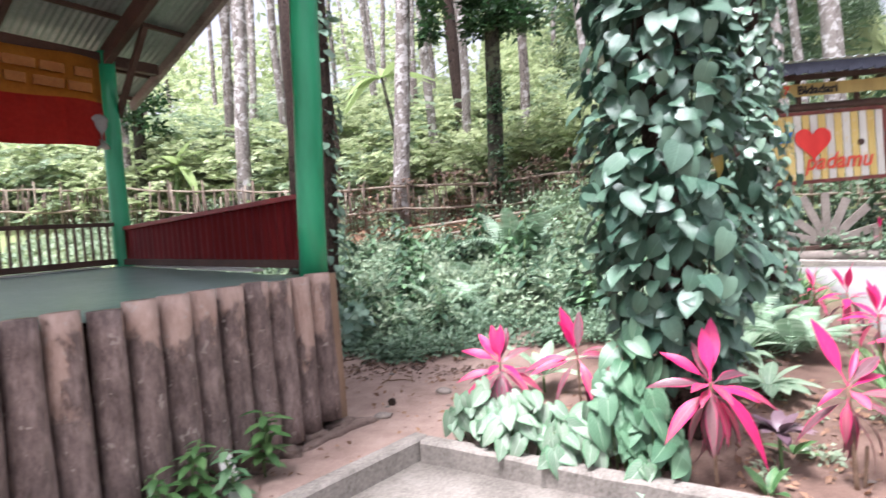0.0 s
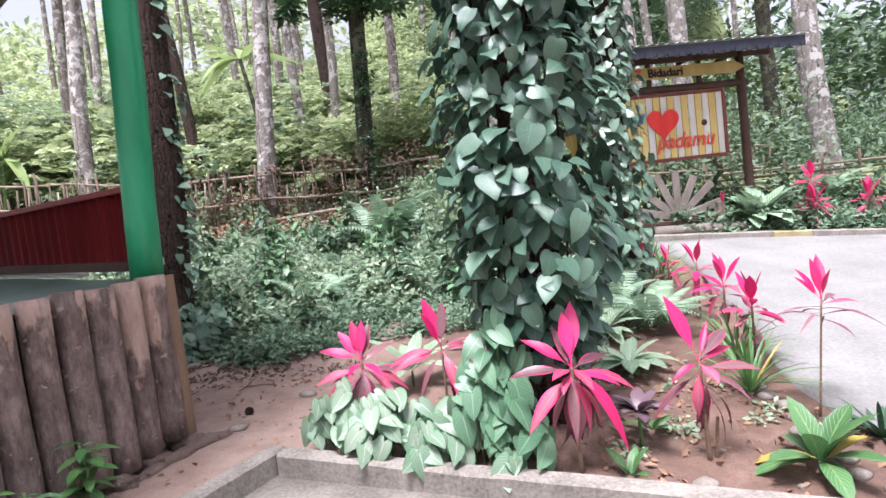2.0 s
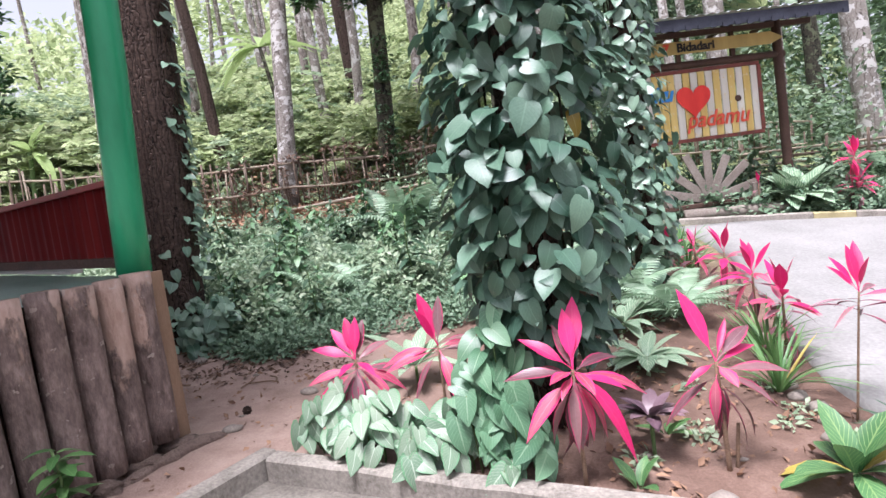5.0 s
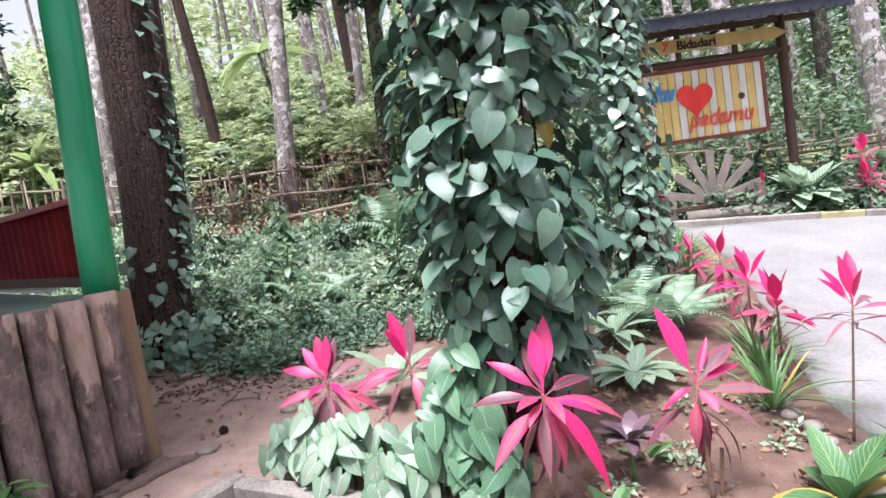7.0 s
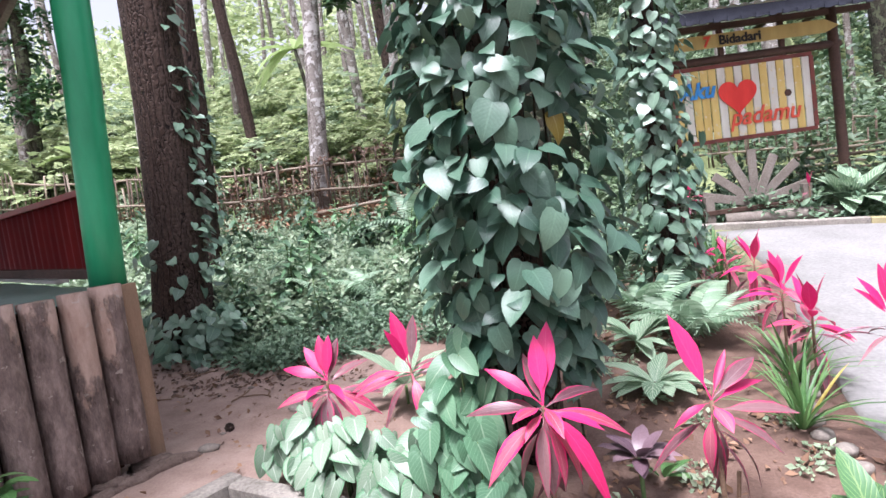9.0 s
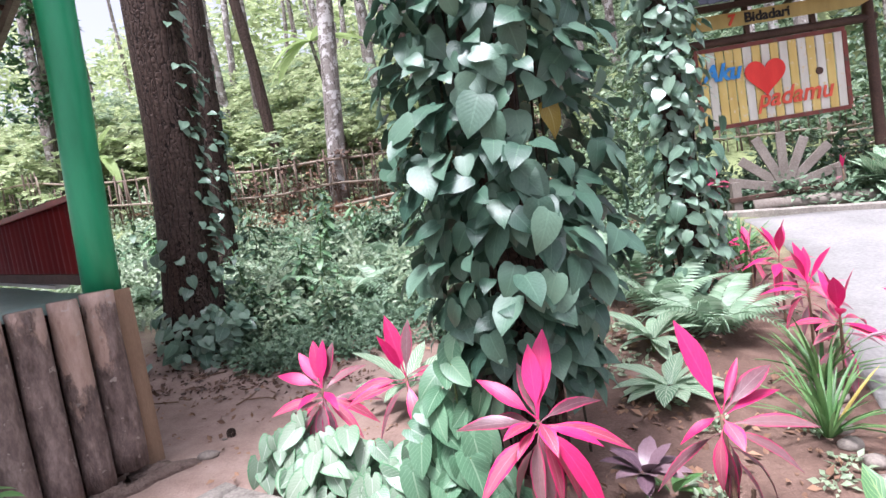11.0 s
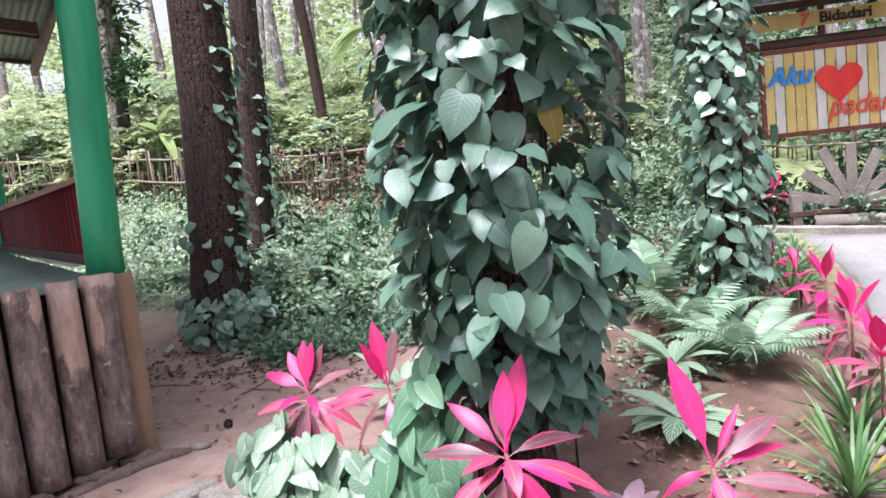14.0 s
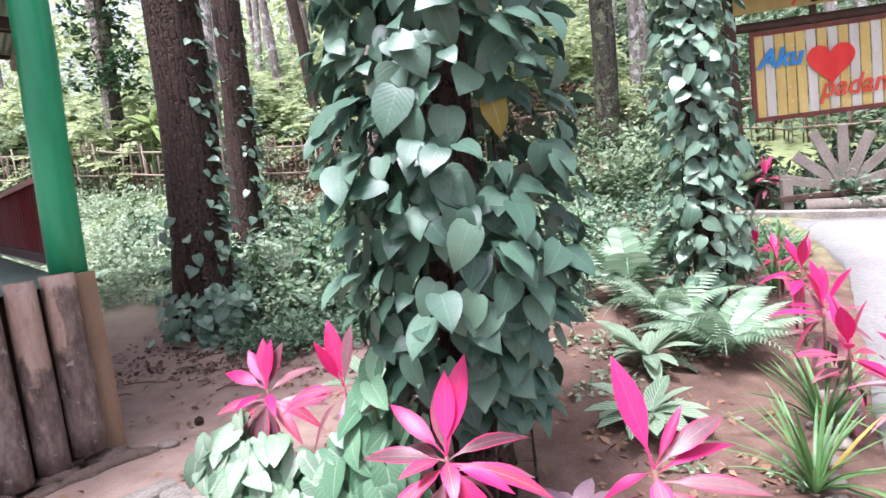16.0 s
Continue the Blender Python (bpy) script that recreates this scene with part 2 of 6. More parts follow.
M_DARKWOOD = mottled("dark_brown_timber", (0.03, 0.017, 0.012), (0.10, 0.055, 0.04), 3, 50, 0.75, 0.4)
M_PLANK = mottled("sawn_plank", (0.17, 0.105, 0.065), (0.31, 0.21, 0.14), 3, 55, 0.8, 0.3, 0.004, (6, 6, 0.7))
M_CONC = mottled("worn_concrete", (0.10, 0.088, 0.074), (0.37, 0.335, 0.29), 3.4, 45, 0.9, 0.35, 0.006)
M_PAD = mottled("pale_concrete_yard", (0.14, 0.135, 0.127), (0.27, 0.262, 0.25), 1.1, 30, 0.85, 0.3, 0.006)
M_YPAINT = mottled("worn_yellow_paint", (0.28, 0.24, 0.13), (0.42, 0.36, 0.19), 5, 50, 0.8)
M_TARP = mottled("green_tarpaulin", (0.07, 0.14, 0.115), (0.20, 0.29, 0.245), 1.2, 14, 0.3, 0.4, 0.02, spec=0.5)
M_STONE = mottled("grey_stone", (0.12, 0.10, 0.085), (0.30, 0.26, 0.22), 6, 60)
M_WHITE = mottled("pale_painted_board", (0.42, 0.40, 0.36), (0.62, 0.60, 0.55), 4, 50)
M_RUBBLE = mottled("earthy_rubble", (0.10, 0.07, 0.056), (0.24, 0.175, 0.145), 9, 60, 0.95, 0.8, 0.03)
M_ZINC = mottled("roof_sheet", (0.15, 0.18, 0.16), (0.28, 0.32, 0.29), 2, 30, 0.5, 0.2, 0.005, metal=0.3)
M_ZINC_L = mottled("pale_zinc_sheet", (0.42, 0.44, 0.46), (0.66, 0.68, 0.70), 2, 30, 0.45, 0.2, 0.005, metal=0.4)
M_NAVY = mottled("dark_blue_fascia", (0.012, 0.014, 0.022), (0.05, 0.055, 0.075), 4, 50, 0.6)
M_ORANGE = mottled("orange_banner", (0.42, 0.15, 0.02), (0.62, 0.27, 0.04), 2, 20, 0.6)
M_REDB = mottled("red_banner", (0.36, 0.02, 0.012), (0.55, 0.05, 0.03), 2, 20, 0.6)
M_BROWNTXT = mottled("brown_lettering", (0.22, 0.08, 0.02), (0.35, 0.14, 0.04), 3, 30)
M_CONE = mottled("dark_cone", (0.015, 0.01, 0.008), (0.05, 0.03, 0.02), 30, 120)


def paint(name, dark, light, under, chips=0.68, rough=0.45, stretch=(1, 1, 0.25)):
    """Brushed paint with runs, dirt and chips down to what is under it."""
    n = Nodes(name)
    co = n.coords()
    runs = n.noise(5.0, 5, co, stretch=stretch)
    col = n.ramp(runs, [(0.3, dark), (0.7, light)])
    chip = n.noise(11.0, 6, co, 0.7)
    m = n.math("GREATER_THAN", chip, chips)
    col = n.mix(m, col, under)
    n.bump(n.noise(60, 3, co), 0.15, 0.003)
    return n.done(col, rough, 0, 0.4)


M_GREEN = paint("green_gloss_paint", (0.010, 0.20, 0.085), (0.028, 0.32, 0.145), (0.03, 0.12, 0.07), 0.74, 0.33)
M_RED = paint("dark_red_paint", (0.13, 0.010, 0.012), (0.23, 0.022, 0.02), (0.12, 0.03, 0.02), 0.7, 0.5, (1, 1, 0.2))
M_PYEL = paint("yellow_board_paint", (0.52, 0.36, 0.10), (0.68, 0.52, 0.18), (0.62, 0.52, 0.34), 0.62, 0.6)
M_PWHITE = paint("white_board_paint", (0.50, 0.47, 0.40), (0.68, 0.66, 0.58), (0.58, 0.47, 0.25), 0.62, 0.6)
M_HEART = paint("red_heart_paint", (0.58, 0.02, 0.012), (0.75, 0.045, 0.03), (0.55, 0.1, 0.06), 0.75, 0.5)
M_LRED = paint("red_letter_paint", (0.52, 0.05, 0.02), (0.68, 0.10, 0.05), (0.6, 0.3, 0.15), 0.74, 0.5)
M_LBLUE = paint("blue_letter_paint", (0.02, 0.16, 0.45), (0.04, 0.28, 0.62), (0.2, 0.4, 0.55), 0.75, 0.5)
M_ARROW = paint("ochre_board_paint", (0.34, 0.25, 0.08), (0.47, 0.35, 0.12), (0.3, 0.22, 0.1), 0.66, 0.6)
M_LBLACK = mottled("black_lettering", (0.012, 0.012, 0.012), (0.04, 0.04, 0.04), 5, 50)
M_FRAME = paint("red_brown_frame", (0.10, 0.022, 0.016), (0.19, 0.045, 0.032), (0.09, 0.06, 0.04), 0.6, 0.6)


def bark(name, dark, light, groove, scale=9.0, patches=None, depth=0.02):
    """Bark in long uneven plates, with lichen patches if given."""
    n = Nodes(name)
    co = n.coords()
    m = n.add("ShaderNodeMapping")
    m.inputs["Scale"].default_value = (1, 1, 0.055)
    n.link(co, m.inputs["Vector"])
    warp = n.math("MULTIPLY", n.noise(5.0, 3, co), 0.16)
    vo = n.add("ShaderNodeTexVoronoi", Scale=scale)
    vo.feature = "DISTANCE_TO_EDGE"
    add = n.add("ShaderNodeVectorMath")
    n.link(m.outputs[0], add.inputs[0])
    n.link(warp, add.inputs[1])
    n.link(add.outputs[0], vo.inputs["Vector"])
    d = vo.outputs["Distance"]
    grain = n.noise(30, 5, co, 0.7)
    col = n.ramp(grain, [(0.3, dark), (0.72, light)])
    col = n.mix(n.math("LESS_THAN", d, 0.028), col, groove)
    if patches:
        p = n.noise(4.5, 6, co, 0.72)
        col = n.mix(n.math("GREATER_THAN", p, 0.54), col, patches)
    n.bump(n.math("MULTIPLY_ADD", grain, 0.3, n.math("MINIMUM", n.math("MULTIPLY", d, 4), 0.8)), 0.8, depth)
    return n.done(col, 0.9, 0, 0.2)


M_PINE = bark("pine_bark", (0.024, 0.016, 0.013), (0.10, 0.068, 0.054), (0.010, 0.007, 0.006), 16)
M_PALE = bark("lichened_pale_bark", (0.14, 0.12, 0.105), (0.34, 0.31, 0.28), (0.10, 0.085, 0.075), 5, (0.50, 0.48, 0.46), 0.008)
M_GREYBARK = bark("grey_forest_bark", (0.11, 0.09, 0.08), (0.26, 0.23, 0.20), (0.07, 0.055, 0.05), 6, (0.36, 0.34, 0.32), 0.01)
M_DARKBARK = bark("dark_mossy_bark", (0.018, 0.018, 0.013), (0.07, 0.062, 0.045), (0.01, 0.01, 0.008), 8, (0.09, 0.10, 0.06), 0.012)


def log_skin():
    """Half-peeled logs: brown bark with bare pinkish wood where it has come off, and lichen spots."""
    n = Nodes("half_peeled_log")
    co = n.coords()
    rnd = n.add("ShaderNodeObjectInfo").outputs["Random"]
    shift = n.add("ShaderNodeVectorMath")
    comb = n.add("ShaderNodeCombineXYZ")
    n.link(n.math("MULTIPLY", rnd, 37.0), comb.inputs[0])
    n.link(n.math("MULTIPLY", rnd, 19.0), comb.inputs[2])
    n.link(co, shift.inputs[0])
    n.link(comb.outputs[0], shift.inputs[1])
    v = shift.outputs[0]
    grain = n.noise(26, 5, v, 0.7, (1, 1, 0.3))
    plates = n.noise(9, 6, v, 0.75, (1, 1, 0.5))
    grain = n.math("MULTIPLY_ADD", plates, 0.65, n.math("MULTIPLY", grain, 0.35))
    brown = n.ramp(grain, [(0.32, (0.045, 0.032, 0.028)), (0.5, (0.17, 0.125, 0.11)), (0.66, (0.33, 0.25, 0.22))])
    bare = n.ramp(grain, [(0.3, (0.27, 0.175, 0.135)), (0.7, (0.52, 0.385, 0.32))])
    sep = n.add("ShaderNodeSeparateXYZ")
    n.link(co, sep.inputs[0])
    peel = n.noise(3.2, 9, v, 0.66, (1, 1, 0.45))
    high = n.math("MULTIPLY", sep.outputs[2], 0.42)
    amount = n.math("ADD", n.math("ADD", peel, high), n.math("MULTIPLY", rnd, 0.24))
    amount = n.math("SUBTRACT", amount, 0.30)
    soft = n.ramp(amount, [(0.735, (0, 0, 0)), (0.785, (1, 1, 1))])
    col = n.mix(soft, brown, bare)
    spots = n.noise(16, 3, v, 0.5)
    col = n.mix(n.math("MULTIPLY", n.math("GREATER_THAN", spots, 0.665), 0.55), col, (0.42, 0.36, 0.31))
    n.bump(n.math("MULTIPLY_ADD", soft, -0.5, n.math("MULTIPLY_ADD", peel, 0.6, grain)), 1.0, 0.03)
    return n.done(col, 0.88, 0, 0.2)


M_LOG = log_skin()


def ground_skin():
    """Trodden red-brown earth, litter and, on the slope, a thin green growth."""
    n = Nodes("forest_earth")
    co = n.coords()
    big, mid, fine = n.noise(0.7, 4, co), n.noise(5, 5, co), n.noise(60, 4, co)
    f = n.math("ADD", n.math("MULTIPLY", big, 0.35), n.math("ADD", n.math("MULTIPLY", mid, 0.4), n.math("MULTIPLY", fine, 0.25)))
    earth = n.ramp(f, [(0.3, (0.17, 0.112, 0.088)), (0.5, (0.29, 0.205, 0.167)), (0.72, (0.42, 0.315, 0.262))])
    soil = n.ramp(f, [(0.3, (0.06, 0.036, 0.027)), (0.5, (0.14, 0.088, 0.067)), (0.72, (0.25, 0.17, 0.135))])
    moss = n.ramp(fine, [(0.3, (0.10, 0.13, 0.05)), (0.7, (0.28, 0.32, 0.15))])
    sep = n.add("ShaderNodeSeparateXYZ")
    n.link(co, sep.inputs[0])
    east = n.add("ShaderNodeClamp")
    n.link(n.math("ADD", n.math("MULTIPLY_ADD", sep.outputs[0], 1.2, -0.6), n.math("MULTIPLY_ADD", mid, 0.8, -0.4)), east.inputs[0])
    earth = n.mix(east.outputs[0], earth, soil)
    far = n.math("ADD", n.math("MULTIPLY_ADD", sep.outputs[1], 0.28, -2.15), n.math("MULTIPLY_ADD", mid, 1.2, -0.6))
    cl = n.add("ShaderNodeClamp")
    n.link(far, cl.inputs[0])
    col = n.mix(cl.outputs[0], earth, moss)
    n.bump(n.math("MULTIPLY_ADD", fine, 0.5, mid), 0.6, 0.03)
    return n.done(col, 0.95, 0, 0.2)


M_EARTH = ground_skin()


# ---- the lie of the land ----
K = np.array((-0.22, 5.02))            # corner of the planting bed's kerb
KA = np.array((-0.57, -0.822))         # kerb towards the pavilion
KB = np.array((0.878, -0.478))         # kerb along the planting bed
_inv = np.linalg.inv(np.stack([KA, KB], axis=1))


def yard_z(x, y):
    """The sloping concrete yard."""
    return 0.41 - 0.058 * (np.clip(x, -2, 14) - 6) + 0.127 * (np.minimum(y, 10.4) - 10.3)


def ground_z(x, y, walkway=True):
    x, y = np.asarray(x, float), np.asarray(y, float)
    left = np.interp(y, [-60, 5.6, 7.0, 8.2, 10.5, 13, 15, 18, 25, 40, 80, 300], [0, 0, 0.06, 0.28, 0.72, 1.12, 1.52, 2.5, 5.0, 9.2, 17, 34])
    left = left + 0.08 * np.clip(-x - 3, 0, 10) * smooth(7, 15, y) - smooth(3, 14, -x) * np.interp(y, [18, 40, 80, 300], [0, 2, 5, 12])
    right = yard_z(x, y) + np.interp(y, [10.4, 11.0, 13, 15, 25, 40, 80, 300], [0, 0.12, 0.55, 1.1, 4.6, 11.3, 26.5, 70])
    w = smooth(0.7, 2.5, x)
    z = left * (1 - w) + right * w
    z = z + 0.03 * np.sin(x * 2.1 + 0.7) * np.sin(y * 1.7) * smooth(5, 7, y)
    rel = np.stack([x - K[0], y - K[1]], axis=-1) @ _inv.T
    bed = -0.045 - 0.042 * np.clip(rel[..., 1], 0, 5) + 0.16 * np.clip(-rel[..., 0] - 0.02, 0, 9)
    z = np.where((rel[..., 1] > 0) & (rel[..., 0] < 0.2), np.minimum(z, bed), z)
    if walkway:
        z = np.where((rel[..., 0] > 0.04) & (rel[..., 1] > 0.04), -0.20 - 0.035 * np.clip(rel[..., 1], 0, 6), z)
    return z


def gz(x, y):
    return float(ground_z(x, y, False))


def graded(a, b, step, lo, hi, grow=1.18):
    mid = list(np.arange(a, b + 1e-6, step))
    for sign, end in ((-1, lo), (1, hi)):
        s, v = step, (mid[0] if sign < 0 else mid[-1])
        add = []
        while (v > end) if sign < 0 else (v < end):
            s *= grow
            v += sign * s
            add.append(v)
        mid = add[::-1] + mid if sign < 0 else mid + add
    return np.array(mid)


gx, gy = graded(-5, 6, 0.07, -900, 900), graded(-1, 9, 0.07, -900, 900)
GX, GY = np.meshgrid(gx, gy)
GZ = ground_z(GX, GY)
for (ii, jj) in np.argwhere((np.abs(GX) < 8) & (GY > -2) & (GY < 16)):
    p = Vector((GX[ii, jj], GY[ii, jj], 0))
    GZ[ii, jj] += 0.018 * noise.noise(p * 2.3) + 0.008 * noise.noise(p * 9)
nx = len(gx)
idx = np.arange(len(gy) * nx).reshape(len(gy), nx)
quads = np.stack([idx[:-1, :-1], idx[:-1, 1:], idx[1:, 1:], idx[1:, :-1]], axis=-1).reshape(-1, 4)
tagged(new("ground", mesh_from("ground", np.stack([GX, GY, GZ], axis=-1).reshape(-1, 3), quads, M_EARTH)),
       "red-brown trodden earth rising into a forest slope", "ground", kind="structure")


def slab(name, rows, mat, label, thick=0.12):
    """A paving slab from rows of points, with a skirt round it."""
    rows = np.asarray(rows, float)
    r, c, _ = rows.shape
    v = rows.reshape(-1, 3)
    i = np.arange(r * c).reshape(r, c)
    f = np.stack([i[:-1, :-1], i[:-1, 1:], i[1:, 1:], i[1:, :-1]], axis=-1).reshape(-1, 4).tolist()
    rim = list(i[0, :]) + list(i[1:, -1]) + list(i[-1, -2::-1]) + list(i[-2:0:-1, 0])
    low = v[rim] - (0, 0, thick)
    n = len(v)
    for k in range(len(rim)):
        k2 = (k + 1) % len(rim)
        f.append([rim[k2], rim[k], n + k, n + k2])
    return tagged(new(name, mesh_from(name, np.concatenate([v, low]), f, mat, shade=False)), label, "pavement", kind="structure")


ys = np.linspace(-4, 10.2, 60)
lefts = np.interp(ys, [-4, 3.0, 4.3, 4.85, 5.3, 6.5, 8.5, 10.3], [5.2, 3.95, 3.6, 3.62, 3.72, 4.2, 4.9, 5.05])
rows = []
for yy, lx in zip(ys, lefts):
    xs = np.linspace(lx + 0.05 * noise.noise(Vector((yy * 2.7, 0, 0))), 24, 40)
    rows.append(np.stack([xs, np.full(40, yy), yard_z(xs, np.full(40, yy)) + 0.055], axis=-1))
slab("pavement_yard", rows, M_PAD, "pale worn concrete yard, swept and slightly sloping")
al, be = np.meshgrid(np.linspace(0.1, 5.5, 12), np.linspace(0.1, 4.3, 12))
pts = K + al[..., None] * KA + be[..., None] * KB
slab("pavement_walk", np.concatenate([pts, (-0.135 - 0.035 * be)[..., None]], axis=-1), M_CONC, "worn concrete walkway below the planting bed kerb", 0.1)


def kerb(name, a, b, w, top0, top1, drop, mat, label, parent=None):
    """A kerb stone run between two points of the plan, edges rounded and slightly broken."""
    a, b = Vector((*a, 0)), Vector((*b, 0))
    d = (b - a)
    n = max(2, int(d.length / 0.12))
    side = Vector((-d.y, d.x, 0)).normalized() * w / 2
    bm = bmesh.new()
    prev = None
    for i in range(n + 1):
        p = a.lerp(b, i / n)
        top = top0 + (top1 - top0) * i / n
        j = 0.012 * noise.noise(p * 6)
        c = 0.018
        ring = [p - side + Vector((0, 0, top - drop)), p - side + Vector((0, 0, top - c + j)), p - side * (1 - 2 * c / w) + Vector((0, 0, top + j * 0.5)),
                p + side * (1 - 2 * c / w) + Vector((0, 0, top + j * 0.7)), p + side + Vector((0, 0, top - c)), p + side + Vector((0, 0, top - drop))]
        ring = [bm.verts.new(q) for q in ring]
        if prev:
            for k in range(6):
                bm.faces.new((prev[k], prev[(k + 1) % 6], ring[(k + 1) % 6], ring[k]))
        else:
            bm.faces.new(ring)
        prev = ring
    bm.faces.new(prev[::-1])
    bmesh.ops.recalc_face_normals(bm, faces=bm.faces)
    ob = part(name, bm, mat, parent, label)
    return ob if parent else tagged(ob, label, "kerb", kind="structure")


na, nb = np.array((0.822, -0.57)) * 0.07, np.array((-0.478, -0.878)) * 0.07
kerb("kerb_walk", K + na + KA * 0.0, K + na + KA * 4.5, 0.14, 0.02, 0.01, 0.3, M_CONC, "worn cast concrete kerb beside the walkway")
kerb("kerb_bed", K + nb + KB * 0.15, K + nb + KB * 4.3, 0.14, 0.015, -0.16, 0.3, M_CONC, "worn cast concrete kerb round the planting bed")


def yard_edge(x):
    return 10.3 - 0.25 * (x - 6)


for k, (x0, x1, mat, lab) in enumerate(((4.3, 7.05, M_CONC, "grey concrete kerb stone at the yard's edge"), (7.06, 7.62, M_YPAINT, "kerb stone with worn yellow paint"),
                                        (7.63, 10.4, M_CONC, "grey concrete kerb stone at the yard's edge"), (10.41, 16, M_CONC, "grey concrete kerb stone at the yard's edge"))):
    kerb("kerb_yard", (x0, yard_edge(x0)), (x1, yard_edge(x1)), 0.16, yard_z(x0, yard_edge(x0)) + 0.14, yard_z(x1, yard_edge(x1)) + 0.14, 0.4, mat, lab)


# ---- leaves ----
def leaf_shape(widths, ys, backs=None, fold=0.18, droop=0.25, wave=0.0):
    """A folded, drooping blade: rows of edge, midrib, edge, the edges gently waved."""
    v, uv = [], []
    backs = backs or [0] * len(ys)
    for w, yy, bk in zip(widths, ys, backs):
        z = -droop * yy * yy
        a, b = wave * math.sin(yy * 11), wave * math.sin(yy * 9 + 1.9)
        v += [(-w, yy - bk, z + fold * w - 0.25 * bk + a), (0, yy, z), (w, yy - bk, z + fold * w - 0.25 * bk + b)]
        uv += [(0, yy), (0.5, yy), (1, yy)]
    f = []
    for i in range(len(ys) - 1):
        a = 3 * i
        f += [(a, a + 1, a + 4, a + 3), (a + 1, a + 2, a + 5, a + 4)]
    return np.array(v), np.array(f), np.array(uv)


HEART = [leaf_shape([0.15, 0.31, 0.395, 0.41, 0.365, 0.265, 0.135, 0.045, 0.0], [0.0, 0.03, 0.16, 0.32, 0.50, 0.69, 0.85, 0.94, 1.0], [0.07, 0.06, 0.03, 0.01, 0, 0, 0, 0, 0], fo, dr, wav)
         for fo, dr, wav in ((0.16, 0.22, 0.02), (0.06, 0.38, 0.03), (0.26, 0.12, 0.015), (0.10, 0.30, 0.035), (-0.06, 0.26, 0.03), (0.18, 0.5, 0.02))]
ARROW = [leaf_shape([0.13, 0.30, 0.37, 0.37, 0.31, 0.20, 0.085, 0.0], [0.0, 0.02, 0.14, 0.32, 0.54, 0.75, 0.91, 1.0], [0.26, 0.24, 0.10, 0.03, 0, 0, 0, 0], fo, dr, wav)
         for fo, dr, wav in ((0.12, 0.22, 0.015), (0.24, 0.1, 0.01), (0.04, 0.34, 0.02))]
CORD = [leaf_shape([0.014, 0.012, 0.020, 0.085, 0.132, 0.148, 0.126, 0.074, 0.026, 0.0], [0.0, 0.12, 0.20, 0.32, 0.44, 0.57, 0.72, 0.86, 0.95, 1.0], None, fo, dr, wav)
        for fo, dr, wav in ((0.25, 0.05, 0.006), (0.2, 0.30, 0.010), (0.15, 0.62, 0.012), (0.3, 1.0, 0.010))]
LANCE = [leaf_shape([0.022, 0.07, 0.125, 0.14, 0.105, 0.055, 0.0], [0.0, 0.16, 0.34, 0.55, 0.76, 0.91, 1.0], None, fo, dr) for fo, dr in ((0.35, 0.12), (0.25, 0.4), (0.45, 0.75), (0.5, 0.02))]
BROAD = [leaf_shape([0.03, 0.13, 0.2, 0.21, 0.14, 0.0], [0.0, 0.16, 0.38, 0.6, 0.83, 1.0], None, fo, dr) for fo, dr in ((0.3, 0.25), (0.2, 0.5))]
STRAP = [leaf_shape([0.022, 0.03, 0.032, 0.028, 0.02, 0.0], [0.0, 0.2, 0.42, 0.64, 0.84, 1.0], None, 0.4, dr) for dr in (0.15, 0.45, 0.8)]
SMALL = (np.array([(0, 0, 0), (-0.27, 0.45, 0.05), (0.27, 0.45, 0.05), (0, 1, -0.15)]), np.array([(0, 2, 3), (0, 3, 1)]), np.array([(0.5, 0), (0, 0.45), (1, 0.45), (0.5, 1)]))


def cloud(name, shape, loc, d, nrm, size, mat, parent=None, label=""):
    """Many leaves as one mesh: places, ways of the midrib, upper sides and lengths."""
    V, F, U = shape
    loc, d, nrm = np.asarray(loc, float), np.asarray(d, float), np.asarray(nrm, float)
    d = d / np.linalg.norm(d, axis=1, keepdims=True)
    x = np.cross(d, nrm)
    x /= np.linalg.norm(x, axis=1, keepdims=True) + 1e-9
    n = np.cross(x, d)
    s = np.asarray(size, float)[:, None, None]
    P = loc[:, None] + s * (V[None, :, 0:1] * x[:, None] + V[None, :, 1:2] * d[:, None] + V[None, :, 2:3] * n[:, None])
    N, k = len(loc), len(V)
    faces = (F[None] + (np.arange(N) * k)[:, None, None]).reshape(-1, F.shape[1])
    me = mesh_from(name, P.reshape(-1, 3), faces, mat, np.tile(U, (N, 1)))
    return tagged(hang(new(name, me), parent), label)


LEAF_MESH = {}


def leaf_mesh(kind, shapes, i, mat):
    key = (kind, i % len(shapes), mat.name)
    if key not in LEAF_MESH:
        V, F, U = shapes[i % len(shapes)]
        LEAF_MESH[key] = mesh_from("leaf", V, F, mat, U)
    return LEAF_MESH[key]


def leaf_at(parent, me, loc, d, nrm, size, wide=1.0, name="leaf"):
    d = Vector(d).normalized()
    x = d.cross(Vector(nrm)).normalized()
    n = x.cross(d)
    m = Matrix((x * size * wide, d * size, n * size)).transposed().to_4x4()
    m.translation = Vector(loc)
    ob = new(name, me)
    ob.matrix_basis = m
    ob.parent = parent
    return ob


def rnd(a, b):
    return random.uniform(a, b)


def unit(n):
    v = RNG.normal(size=(n, 3))
    return v / np.linalg.norm(v, axis=1, keepdims=True)


